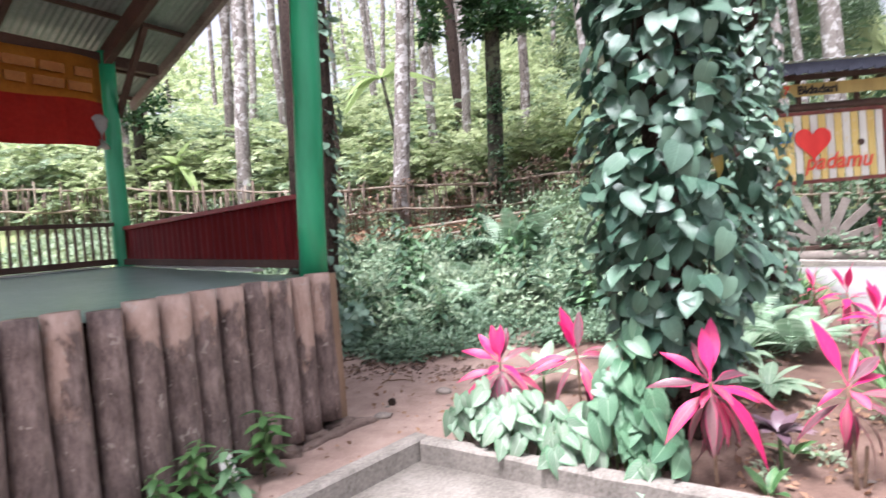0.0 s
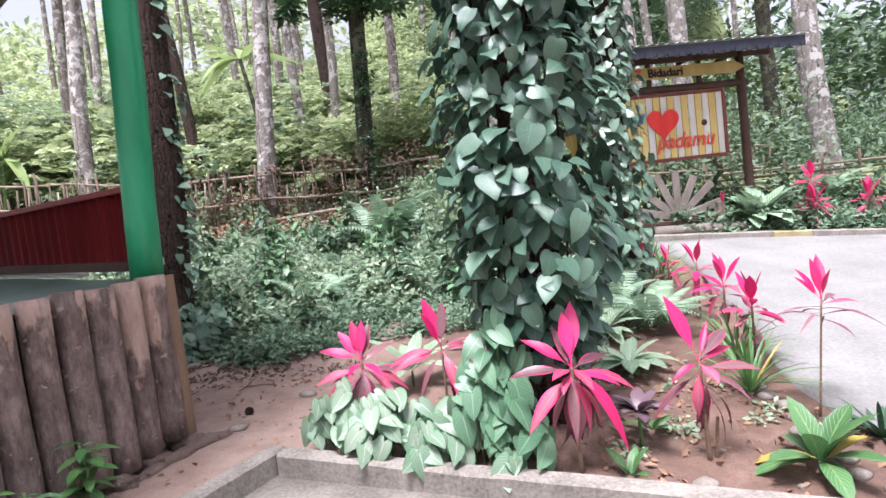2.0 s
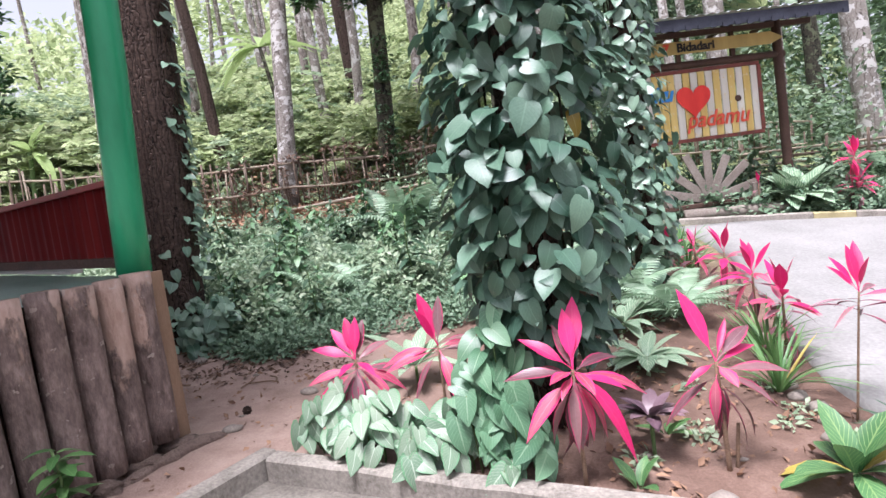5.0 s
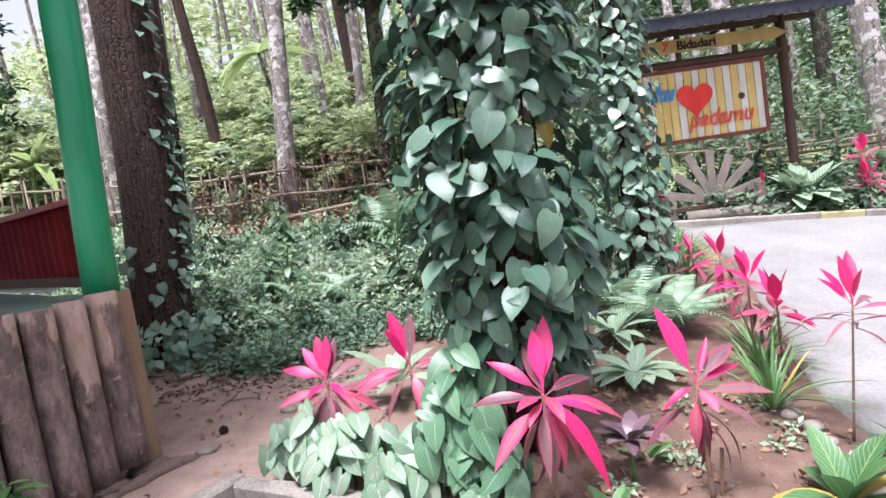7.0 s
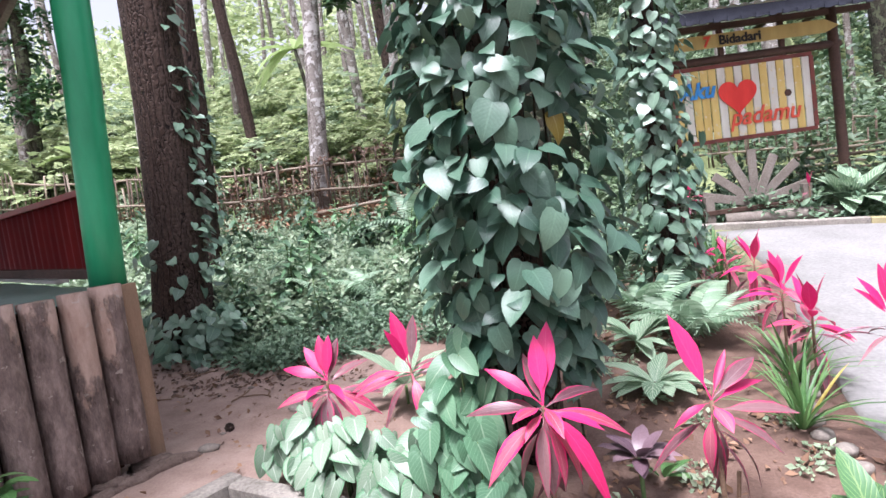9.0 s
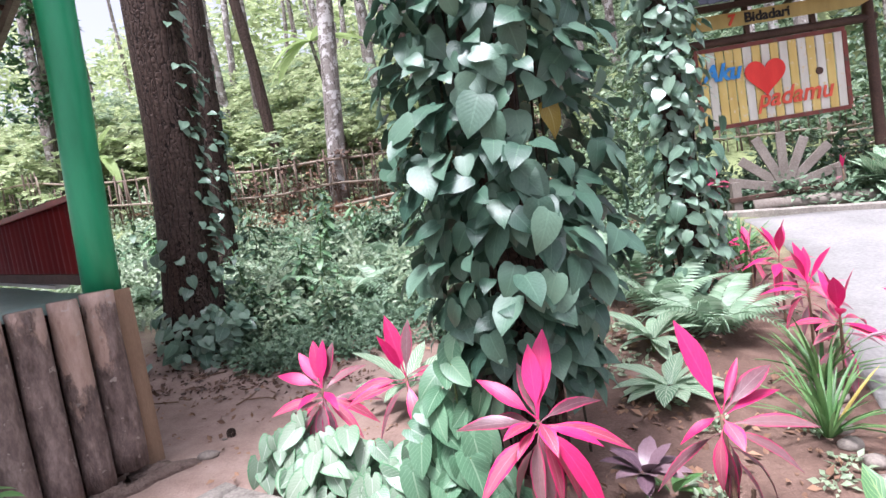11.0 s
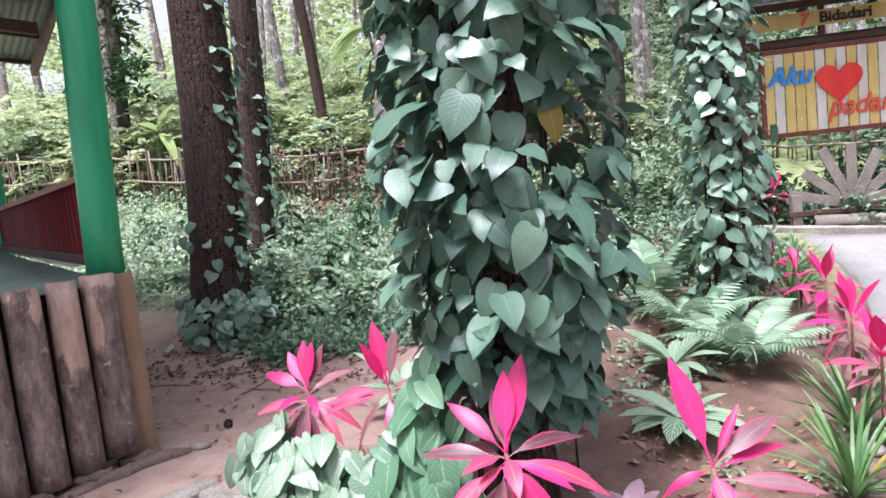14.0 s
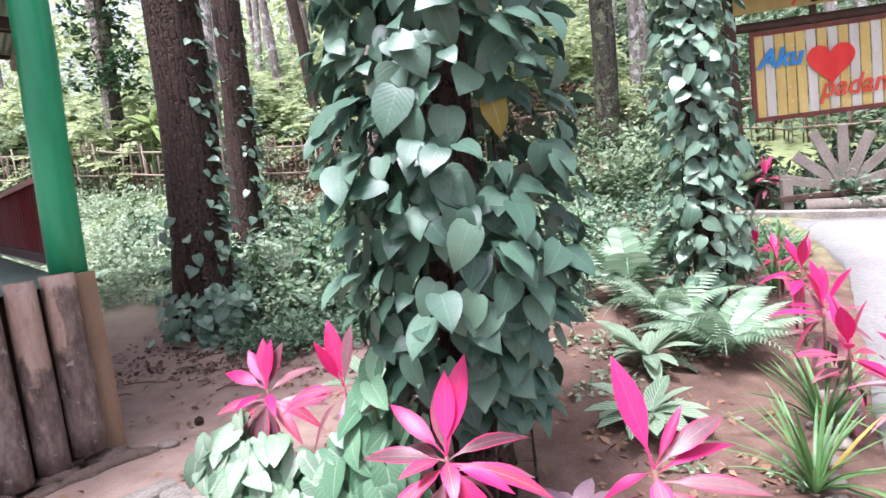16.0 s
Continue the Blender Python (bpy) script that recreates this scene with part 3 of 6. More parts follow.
def clumps(name, shape, centres, radius, height, per, size, mat, parent=None, label="", up=0.5):
    """Leaves in loose uneven tufts."""
    c = np.repeat(np.asarray(centres, float), per, axis=0)
    r, h = np.repeat(np.asarray(radius, float), per), np.repeat(np.asarray(height, float), per)
    u = unit(len(c))
    rad = RNG.random(len(c)) ** 0.4
    off = u * np.stack([r, r, h], axis=1) * rad[:, None]
    off[:, 2] = np.abs(off[:, 2])
    d = u * 1.0 + unit(len(c)) * 0.7
    d[:, 2] = d[:, 2] * 0.5 + 0.05
    n = unit(len(c)) * 0.6 + (0, -0.25, 1.0)
    sz = size * (0.6 + 0.8 * RNG.random(len(c)))
    return cloud(name, shape, c + off, d, n, sz, mat, parent, label)


# ---- pavilion ----
C0, PU, PV, PN = Vector((-0.98, 5.42, 0)), Vector((-0.42, -0.907, 0)), Vector((-0.80, 0.60, 0)), Vector((0.60, 0.80, 0))
C1 = C0 + PV * 3.66


def deck(s, r):
    """A point of the deck: s along the red wall, r along the log front."""
    p = C0 + PV * s + PU * r
    p.z = 1.22 + 0.045 * s
    return p


pav = empty("pavilion", Matrix.Translation(C0), "raised open pavilion with green posts, red wall and half-peeled log front", "pavilion")


def under(ob):
    """Keeps a part where it was built while it hangs from the pavilion."""
    ob.parent = pav
    ob.matrix_parent_inverse = Matrix.Translation(-C0)
    return ob


def pole(p, z0, z1, r, lean=0.0):
    pts = line((p.x, p.y, z0), (p.x + lean, p.y, z1), 9)
    pts = [q + Vector((0.012 * noise.noise(q * 1.3), 0.012 * noise.noise(q * 1.1 + Vector((5, 0, 0))), 0)) for q in pts]
    return under(tube("post", pts, [r * (1 + 0.05 * noise.noise(q * 3)) for q in pts], M_GREEN, None, 18, 0.05, 3, "post painted glossy green"))


def deck_bm(s0, s1, r0, r1, top, thick):
    bm = bmesh.new()
    ring = [deck(s0, r0), deck(s1, r0), deck(s1, r1), deck(s0, r1)]
    t = [bm.verts.new(p + Vector((0, 0, top))) for p in ring]
    b = [bm.verts.new(p + Vector((0, 0, top - thick))) for p in ring]
    bm.faces.new(t)
    bm.faces.new(b[::-1])
    for i in range(4):
        bm.faces.new((t[i], b[i], b[(i + 1) % 4], t[(i + 1) % 4]))
    bmesh.ops.recalc_face_normals(bm, faces=bm.faces)
    return bm


under(part("deck", deck_bm(0.1, 3.7, 0.02, 5.2, 0.0, 0.12), M_DARKWOOD))
# tarpaulin with soft folds, its hem hanging over the logs
bm = bmesh.new()
NS, NR = 26, 36
grid = []
for i in range(NS):
    row = []
    for j in range(NR):
        s, r = -0.10 + 3.75 * i / (NS - 1), 0.05 + 5.1 * j / (NR - 1)
        p = deck(s, r)
        p.z += 0.016 + 0.012 * noise.noise(Vector((s * 2.2, r * 2.2, 0)))
        if i == 0:
            p.z -= 0.035 + 0.02 * noise.noise(Vector((0, r * 5, 2)))
        row.append(bm.verts.new(p))
    grid.append(row)
for i in range(NS - 1):
    for j in range(NR - 1):
        bm.faces.new((grid[i][j], grid[i][j + 1], grid[i + 1][j + 1], grid[i + 1][j]))
under(part("tarpaulin", bm, M_TARP, None, "crumpled green tarpaulin floor cover", False))
pole(C0 + PV * 0.02, 1.2, 5.0, 0.115, 0.19)
pole(C1, 0.3, 3.95, 0.105)
pole(C1 + PU * 4.6, 0.3, 3.95, 0.105)
pole(C0 + PU * 4.9, 1.2, 5.0, 0.115)

# red corrugated wall between two posts
bm = bmesh.new()
n = 150
prev = None
for i in range(n + 1):
    s = 0.12 + 3.45 * i / n
    p = C0 + PV * s + PN * (0.012 * math.sin(i * 2 * math.pi / 5.2))
    top = 1.885 - 0.016 * s + 0.01 * noise.noise(Vector((s * 3, 0, 0)))
    cur = [bm.verts.new((p.x, p.y, 1.36 + 0.03 * s)), bm.verts.new((p.x, p.y, top))]
    if prev:
        bm.faces.new((prev[0], cur[0], cur[1], prev[1]))
    prev = cur
bmesh.ops.solidify(bm, geom=bm.faces[:], thickness=0.006)
under(part("wall_sheet", bm, M_RED, None, "dark red painted corrugated sheet", False))
for z0, z1, w, h, mat in ((1.90, 1.845, 0.05, 0.045, M_RED), (1.335, 1.45, 0.09, 0.07, M_DARKWOOD)):
    a, b = C0 + PV * 0.1, C0 + PV * 3.6
    under(part("wall_rail", beam((a.x, a.y, z0), (b.x, b.y, z1), w, h), mat))
# added pale strip in place of the bright gap under the red wall
a, b = C0 + PV * 0.9 + PN * 0.05, C0 + PV * 3.4 + PN * 0.05
under(part("sill_board", beam((a.x, a.y, 1.29), (b.x, b.y, 1.40), 0.10, 0.03), M_WHITE, None, "pale strip standing in for the bright gap under the red wall"))
# back railing of dark rails and thin slats
for z, h in ((1.90, 0.045), (1.46, 0.07)):
    a, b = C1, C1 + PU * 4.6
    under(part("back_rail", beam((a.x, a.y, z), (b.x, b.y, z), 0.06, h), M_DARKWOOD))
for i in range(46):
    p = C1 + PU * (0.08 + i * 0.098)
    under(part("slat", beam((p.x, p.y, 1.44), (p.x, p.y, 1.90), 0.02, 0.028, 0.0), M_BAMBOO_D))
# the same added pale strip, below the back railing
a, b = C1 + PU * 0.3 + PV * 0.05, C1 + PU * 4.4 + PV * 0.05
under(part("sill_board", beam((a.x, a.y, 1.405), (b.x, b.y, 1.405), 0.10, 0.03), M_WHITE))


# roof: rafters, purlins and sheets, falling to the back
def roof(s, r, lift=0.0):
    p = C0 + PV * s + PU * r
    p.z = 5.0 - 0.29 * s + lift
    return p


for i, r in enumerate((-0.85, 0.0, 1.2, 2.4, 3.6, 4.9)):
    under(part("rafter", beam(roof(-0.75, r), roof(4.75, r), 0.07, 0.12), M_DARKWOOD if i else M_WOOD))
for s in (-0.6, 0.1, 0.9, 2.0, 3.1, 4.1, 4.7):
    under(part("purlin", beam(roof(s, -0.9, 0.09), roof(s, 5.6, 0.09), 0.05, 0.05), M_DARKWOOD))
for k in range(8):
    bm = bmesh.new()
    prev = None
    for i in range(41):
        r = -0.95 + k * 0.82 + i * 0.0207
        w = 0.012 * math.sin(i * 2 * math.pi / 4)
        cur = [bm.verts.new(roof(-0.85, r, 0.135 + w + 0.004 * (k % 2))), bm.verts.new(roof(4.85, r, 0.135 + w + 0.004 * (k % 2)))]
        if prev:
            bm.faces.new((prev[0], cur[0], cur[1], prev[1]))
        prev = cur
    under(part("roof_sheet", bm, M_ZINC, None, "", False))
# tie beam and brace at the back post
a, b = C1 + PU * -0.7, C1 + PU * 4.7
under(part("tie_beam", beam((a.x, a.y, 3.86), (b.x, b.y, 3.86), 0.10, 0.13), M_DARKWOOD))
a = C1 + PN * 0.1
b = a + PV * -0.9
under(part("brace", beam((a.x, a.y, 3.2), (b.x, b.y, 4.05), 0.06, 0.08), M_DARKWOOD))
a, b = C0, C1
under(part("wall_plate", beam((a.x, a.y, 4.85), (b.x, b.y, 3.83), 0.09, 0.12), M_DARKWOOD))

# banner across the back
ban = empty("banner", Matrix.Translation(C1), "orange and red printed banner hung across the pavilion's back", "banner")
for z0, z1, mat, nm in ((3.30, 3.80, M_ORANGE, "upper_field"), (2.78, 3.30, M_REDB, "lower_field")):
    bm = bmesh.new()
    prev = None
    for i in range(41):
        p = C1 + PU * (0.14 + 4.3 * i / 40) - PV * (0.13 + 0.015 * math.sin(i * 0.9))
        cur = [bm.verts.new(Vector((p.x, p.y, z0 + 0.02 * math.sin(i * 0.5))) - C1), bm.verts.new(Vector((p.x, p.y, z1 + 0.02 * math.sin(i * 0.5))) - C1)]
        if prev:
            bm.faces.new((prev[0], cur[0], cur[1], prev[1]))
        prev = cur
    bmesh.ops.solidify(bm, geom=bm.faces[:], thickness=0.004)
    field = part(nm, bm, mat, ban, "", False)
    upper = field if nm == "upper_field" else upper
for row, (z, h) in enumerate(((3.62, 0.10), (3.45, 0.10))):
    for i in range(12):
        p = C1 + PU * (0.35 + i * 0.34 + 0.05 * (row % 2)) - PV * 0.17
        part("lettering_bar", box_bm(0.02, 0.20 + 0.06 * ((i * 7 + row) % 3), h, Matrix.Translation(Vector((p.x, p.y, z)) - C1) @ Matrix.Rotation(math.atan2(PU.y, PU.x) + math.pi / 2, 4, "Z")), M_BROWNTXT, upper)

# a pale rag knotted where the banner ends
bm = bmesh.new()
rows = []
for i in range(9):
    row = []
    for j in range(9):
        w = 0.05 + 0.05 * math.sin(i * 0.9) + 0.05 * noise.noise(Vector((i * 0.8, j * 0.4, 0)))
        q = C1 - PV * (0.17 + 0.05 * noise.noise(Vector((i * 0.6, j * 0.9, 4)))) + PU * (0.20 + w * (j / 4 - 1))
        row.append(bm.verts.new((q.x, q.y, 3.16 - 0.05 * i + 0.03 * noise.noise(Vector((j * 0.7, i * 0.5, 9))))))
    rows.append(row)
for i in range(8):
    for j in range(8):
        bm.faces.new((rows[i][j], rows[i][j + 1], rows[i + 1][j + 1], rows[i + 1][j]))
bmesh.ops.solidify(bm, geom=bm.faces[:], thickness=0.004)
tagged(part("cloth_rag", bm, M_WHITE, None, "", False), "crumpled pale cloth rag hanging beside the back post", "cloth")

# the log front
for i in range(22):
    p = C0 + PU * (0.10 + i * 0.222) - PV * 0.12
    r = 0.094 + rnd(-0.010, 0.008)
    z0 = 0.06 if i else 0.10
    top = 1.25 + rnd(-0.012, 0.02)
    q = p + PU * rnd(-0.012, 0.012)
    pts = [Vector((0, 0, 0)).lerp(Vector((q.x - p.x, q.y - p.y, top - z0)), k / 8) for k in range(9)]
    ob = tube("log", pts, [r * (1.04 - 0.06 * k / 8) for k in range(9)], M_LOG, None, 18, 0.10, i)
    ob.matrix_basis = Matrix.Translation((p.x, p.y, z0))
    under(ob)
a = C0 - PU * 0.065 - PV * 0.10
under(part("corner_plank", box_bm(0.13, 0.035, 1.20, Matrix.Translation((a.x, a.y, 0.645)) @ Matrix.Rotation(math.atan2(PU.y, PU.x) - 0.25, 4, "Z"), 0.005), M_PLANK, None, "bare sawn corner plank"))
under(part("inner_wall", beam((C0.x - 0.1, C0.y - 0.05, 0.55), (C0.x - 0.1 + PU.x * 5, C0.y - 0.05 + PU.y * 5, 0.55), 0.03, 1.2), M_DARKWOOD))
# a plinth of rough stones and mortar under the logs
for i in range(16):
    p = C0 + PU * (0.02 + i * 0.31) - PV * 0.16
    bm = bmesh.new()
    bmesh.ops.create_icosphere(bm, subdivisions=3, radius=1)
    for v in bm.verts:
        v.co = v.co * (1 + 0.55 * noise.noise(v.co * 2.2 + Vector((i * 3.1, 0, 0))) + 0.2 * noise.noise(v.co * 6 + Vector((0, i * 2.3, 0))))
        v.co = Vector((v.co.x * 0.14, v.co.y * 0.10, v.co.z * 0.055))
    bmesh.ops.transform(bm, matrix=Matrix.Translation((p.x, p.y, 0.02)) @ Matrix.Rotation(i * 1.3, 4, "Z"), verts=bm.verts)
    under(part("plinth_stone", bm, M_RUBBLE, None, "", False))


ridge = [Vector((-1.06, 4.70, -0.01)), Vector((-0.97, 4.86, 0.0)), Vector((-0.90, 5.02, 0.012)), Vector((-0.84, 5.12, 0.0)), Vector((-0.77, 5.22, 0.02)), Vector((-0.68, 5.32, 0.012)), Vector((-0.60, 5.41, 0.0)), Vector((-0.54, 5.47, -0.03))]
under(tube("mortar_ridge", ridge, [0.02, 0.045, 0.03, 0.05, 0.035, 0.05, 0.035, 0.015], M_RUBBLE, None, 16, 0.7, 12, "crumbling ridge of earth and mortar"))


# ---- trees ----
def tree_at(name, x, y, top, r0, r1, mat, label, height=12.0, crown=None, seed=0, group=""):
    """A tree from its foot and its trunk's lean; the crown lies above."""
    z = gz(x, y) - 0.12
    t = empty(name, Matrix.Translation((x, y, z)), label, "tree", group)
    lean = Vector((top[0] / top[2], top[1] / top[2], 1.0))
    pts = []
    for k in range(15):
        h = height * (k / 14) ** 1.3
        w = Vector((noise.noise(Vector((h * 0.35, seed * 3.7, 0))), noise.noise(Vector((h * 0.35, 0, seed * 2.9))), 0)) * 0.10 * min(1, h / 3)
        pts.append(lean * h + w)
    rad = [r0 + (r1 - r0) * k / 14 for k in range(15)]
    rad[0] *= 1.28
    rad[1] *= 1.08
    tube("trunk", pts, rad, mat, t, 18, 0.10, seed)
    if crown:
        leaves, n, spread, size = crown
        tip = pts[-1]
        for k in range(5):
            a = k * 2.4 + seed
            e = tip + Vector((math.cos(a) * spread * 0.7, math.sin(a) * spread * 0.7, rnd(-0.2, 0.5) * spread))
            tube("limb", line(tip - Vector((0, 0, 0.8 + 0.3 * k)), e, 5), [r1 * 0.8, r1 * 0.6, r1 * 0.45, r1 * 0.3, r1 * 0.15], mat, t, 7)
        c = np.array(tip) + unit(26) * spread * np.array((1, 1, 0.6))
        clumps("crown", SMALL, c, np.full(26, spread * 0.35), np.full(26, spread * 0.3), n // 26, size, leaves, t)
    return t


CROWN = (M_MID, 338, 2.4, 0.14)
pine = tree_at("pine_tree", -1.86, 8.3, (0.22, 0.0, 3.8), 0.32, 0.25, M_PINE, "large pine with dark ridged bark and a climber on it", 13, CROWN, 1)
pine_b = tree_at("pine_tree", -2.58, 10.9, (0.24, 0.0, 4.0), 0.24, 0.17, M_PINE, "pine with dark bark half hidden by a climber", 13, CROWN, 2)
tree_at("pale_tree", -1.55, 15.15, (0.42, 0.0, 4.65), 0.21, 0.13, M_PALE, "slim tree with pale lichen-spotted bark beside the fence", 14, CROWN, 3)
tree_at("pale_tree", -5.4, 15.4, (0.2, 0, 3.6), 0.19, 0.12, M_PALE, "slim tree with pale lichen-spotted bark", 14, CROWN, 4)
dark_tree = tree_at("dark_tree", 0.72, 15.3, (0.24, 0, 3.6), 0.20, 0.15, M_DARKBARK, "dark tree hung with climbing leaves", 12, CROWN, 5)
tree_at("brown_tree", -3.15, 16.6, (-0.25, 0, 3.0), 0.15, 0.10, M_PINE, "thin brown-barked tree behind the fence", 13, CROWN, 6)
tree_at("brown_tree", 0.0, 21.5, (-0.12, 0, 3.0), 0.24, 0.15, M_PINE, "brown-barked tree on the slope", 13, CROWN, 7)
tree_at("pale_tree", 11.5, 14.2, (-0.25, 0, 3.0), 0.30, 0.2, M_PALE, "pale-barked tree beyond the yard", 13, CROWN, 8)
tree_at("pale_tree", 10.4, 18.5, (-0.05, 0, 3.0), 0.30, 0.2, M_PALE, "pale-barked tree behind the sign's roof", 13, CROWN, 9)
tree_at("dark_tree", 3.3, 14.5, (0.1, 0, 3.0), 0.24, 0.17, M_DARKBARK, "dark tree behind the climber-covered stems", 12, CROWN, 10)
tree_at("dark_tree", 14.0, 19.5, (-0.1, 0, 3.0), 0.26, 0.17, M_DARKBARK, "dark tree on the slope beyond the yard", 12, CROWN, 11)
# the woods on the slope
proto = [tree_at("forest_tree", -7.5, 20.0, (0.15, 0, 3), 0.17, 0.10, M_GREYBARK, "slender grey forest tree on the slope", 15, CROWN, 21, "woods on the slope"),
         tree_at("forest_tree", 4.8, 24.0, (-0.2, 0, 3), 0.15, 0.09, M_PALE, "slender pale forest tree on the slope", 15, CROWN, 22, "woods on the slope"),
         tree_at("forest_tree", -9.5, 17.5, (0.0, 0, 3), 0.15, 0.09, M_GREYBARK, "slender grey forest tree on the slope", 15, CROWN, 23, "woods on the slope")]
for i in range(58):
    x, y = rnd(-24, 22), rnd(18, 48)
    if abs(x - 0.35 * y + 6) < 0.8:
        continue
    copy_thing(proto[i % 3], Matrix.Translation((x, y, gz(x, y) - 0.15)) @ Matrix.Rotation(rnd(0, 6.28), 4, "Z") @ Matrix.Rotation(rnd(-0.07, 0.07), 4, "X"))

# hanging leafy shoots of the dark tree
c = [(0.95 + rnd(-1.5, 1.0), 15.1 + rnd(-0.6, 0.5), rnd(5.8, 7.6)) for _ in range(70)]
tagged(clumps("hanging_foliage", SMALL, np.array(c) - np.array(dark_tree.location), np.full(70, 0.24), np.full(70, 0.45), 50, 0.19, M_DARKLEAF, dark_tree), kind="stuff")
c = [(0.92 + rnd(-0.22, 0.22), 15.05 + rnd(-0.1, 0.1), rnd(2.2, 5.2)) for _ in range(40)]
tagged(clumps("climber", SMALL, np.array(c) - np.array(dark_tree.location), np.full(40, 0.12), np.full(40, 0.2), 20, 0.09, M_DARKLEAF, dark_tree), kind="stuff")


def climber(host, x, y, r, z0, z1, n, size, mat, spread=0.05, low_boost=0.0, side=None, name="climber"):
    """Heart-shaped leaves clinging round a trunk, tips hanging."""
    hz = RNG.random(n)
    z = z0 + (z1 - z0) * (hz ** (1 + low_boost))
    a = RNG.random(n) * 2 * math.pi if side is None else RNG.normal(side[0], side[1], n)
    out = np.stack([np.cos(a), np.sin(a), np.zeros(n)], axis=1)
    loc = np.stack([np.full(n, x), np.full(n, y), z], axis=1) + out * (r + RNG.random(n)[:, None] * spread)
    d = out * 0.7 + unit(n) * 0.6 + (0, 0, -0.55)
    nr = out * 0.8 + unit(n) * 0.35 + (0, 0, 0.6)
    return tagged(cloud(name, HEART[0], loc - np.array(host.location), d, nr, size * (0.6 + 0.8 * RNG.random(n)), mat, host), kind="stuff")


climber(pine, -1.84, 8.3, 0.31, 0.25, 1.5, 140, 0.12, M_IVY2, 0.10, 1.3)
climber(pine, -1.74, 8.22, 0.34, 0.2, 0.75, 190, 0.135, M_IVY2, 0.42, 0.3, (-0.9, 0.8))
climber(pine, -1.72, 8.3, 0.29, 1.0, 2.9, 55, 0.12, M_IVY2, 0.05, 0, (-0.25, 0.35))
climber(pine, -1.62, 8.3, 0.27, 2.9, 4.8, 45, 0.12, M_IVY2, 0.05, 0, (-0.25, 0.35))
climber(pine_b, -2.42, 10.9, 0.21, 0.6, 5.0, 120, 0.115, M_IVY2, 0.05, 0, (-0.3, 0.6))


# ---- the leaf-covered stem in the planting bed ----
def ivy_column(x, y, z0, z1, radius, trunk_r, n_parts, n_rest, size, label, mat_p, mat_j, seed, low=0.1, hollow=None):
    col = empty("climber_covered_trunk", Matrix.Translation((x, y, z0)), label, "tree")
    H = z1 - z0
    tube("trunk", [Vector((0.03 * noise.noise(Vector((h, seed, 0))), 0.03 * noise.noise(Vector((h, 0, seed))), h)) for h in np.linspace(-0.1, H, 14)], [trunk_r * (1.1 - 0.2 * k / 13) for k in range(14)], M_PINE, col, 16, 0.12, seed)
    for k in range(7):
        a = k * 0.9 + seed
        pts = [Vector((math.cos(a + 0.5 * math.sin(h * 1.3 + k)) * radius * 0.40, math.sin(a + 0.5 * math.sin(h * 1.3 + k)) * radius * 0.40, h)) for h in np.linspace(0, H, 22)]
        tube("vine", pts, [0.008] * 22, M_DARKBARK, col, 6)
    facing = math.atan2(1.2 - y, 1.4 - x)

    def place():
        h = low + (H - low) * 0.82 * rnd(0, 1)
        a = random.gauss(0, 0.95) + facing
        bulge = 1.0 + 0.16 * noise.noise(Vector((math.cos(a) * 1.3, math.sin(a) * 1.3, h * 1.7 + seed)))
        taper = (1.0 - 0.18 * smooth(1.5, 3.0, h)) * (0.58 + 0.42 * smooth(0.35, 1.35, h) if low > 0.3 else 1.0)
        rr = radius * bulge * taper * rnd(0.72, 1.0)
        out = Vector((math.cos(a), math.sin(a), 0))
        loc = out * rr + Vector((0, 0, h))
        d = out * rnd(0.2, 0.75) + Vector((rnd(-0.6, 0.6), rnd(-0.6, 0.6), rnd(-1.1, -0.25)))
        nr = out * rnd(0.7, 1.1) + Vector((rnd(-0.45, 0.45), rnd(-0.45, 0.45), rnd(0.3, 1.0)))
        return loc, d, nr, size * (rnd(0.5, 0.75) if rnd(0, 1) < 0.25 else rnd(0.8, 1.25))

    for k in range(n_parts):
        loc, d, nr, s = place()
        while hollow and (loc - Vector(hollow)).length < 0.17:
            loc, d, nr, s = place()
        leaf_at(col, leaf_mesh("heart", HEART, k, mat_p), loc, d, nr, s, rnd(0.88, 1.1))
    back = []
    for k in range(n_rest):
        h = rnd(low, H)
        a = rnd(0, 6.283)
        rr = radius * rnd(0.5, 0.98) * (1.0 - 0.18 * float(smooth(1.5, 3.0, h))) * (0.58 + 0.42 * float(smooth(0.35, 1.35, h)) if low > 0.3 else 1.0)
        out = Vector((math.cos(a), math.sin(a), 0))
        if hollow and (out * rr + Vector((0, 0, h)) - Vector(hollow)).length < 0.24:
            continue
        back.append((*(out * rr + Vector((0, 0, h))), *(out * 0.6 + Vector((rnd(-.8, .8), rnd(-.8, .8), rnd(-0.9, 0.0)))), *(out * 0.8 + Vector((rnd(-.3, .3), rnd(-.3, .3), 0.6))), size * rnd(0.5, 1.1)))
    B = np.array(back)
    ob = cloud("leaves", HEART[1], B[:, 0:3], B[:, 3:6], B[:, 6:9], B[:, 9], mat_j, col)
    tagged(ob, kind="stuff")
    return col


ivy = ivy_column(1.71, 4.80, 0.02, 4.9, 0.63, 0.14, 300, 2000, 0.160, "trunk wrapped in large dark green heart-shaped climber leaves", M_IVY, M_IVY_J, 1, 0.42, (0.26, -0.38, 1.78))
leaf_at(ivy, leaf_mesh("heart", HEART, 1, M_YELLOW), (0.25, -0.24, 1.86), (0.35, -0.1, -0.9), (0.5, -0.7, 0.3), 0.17)
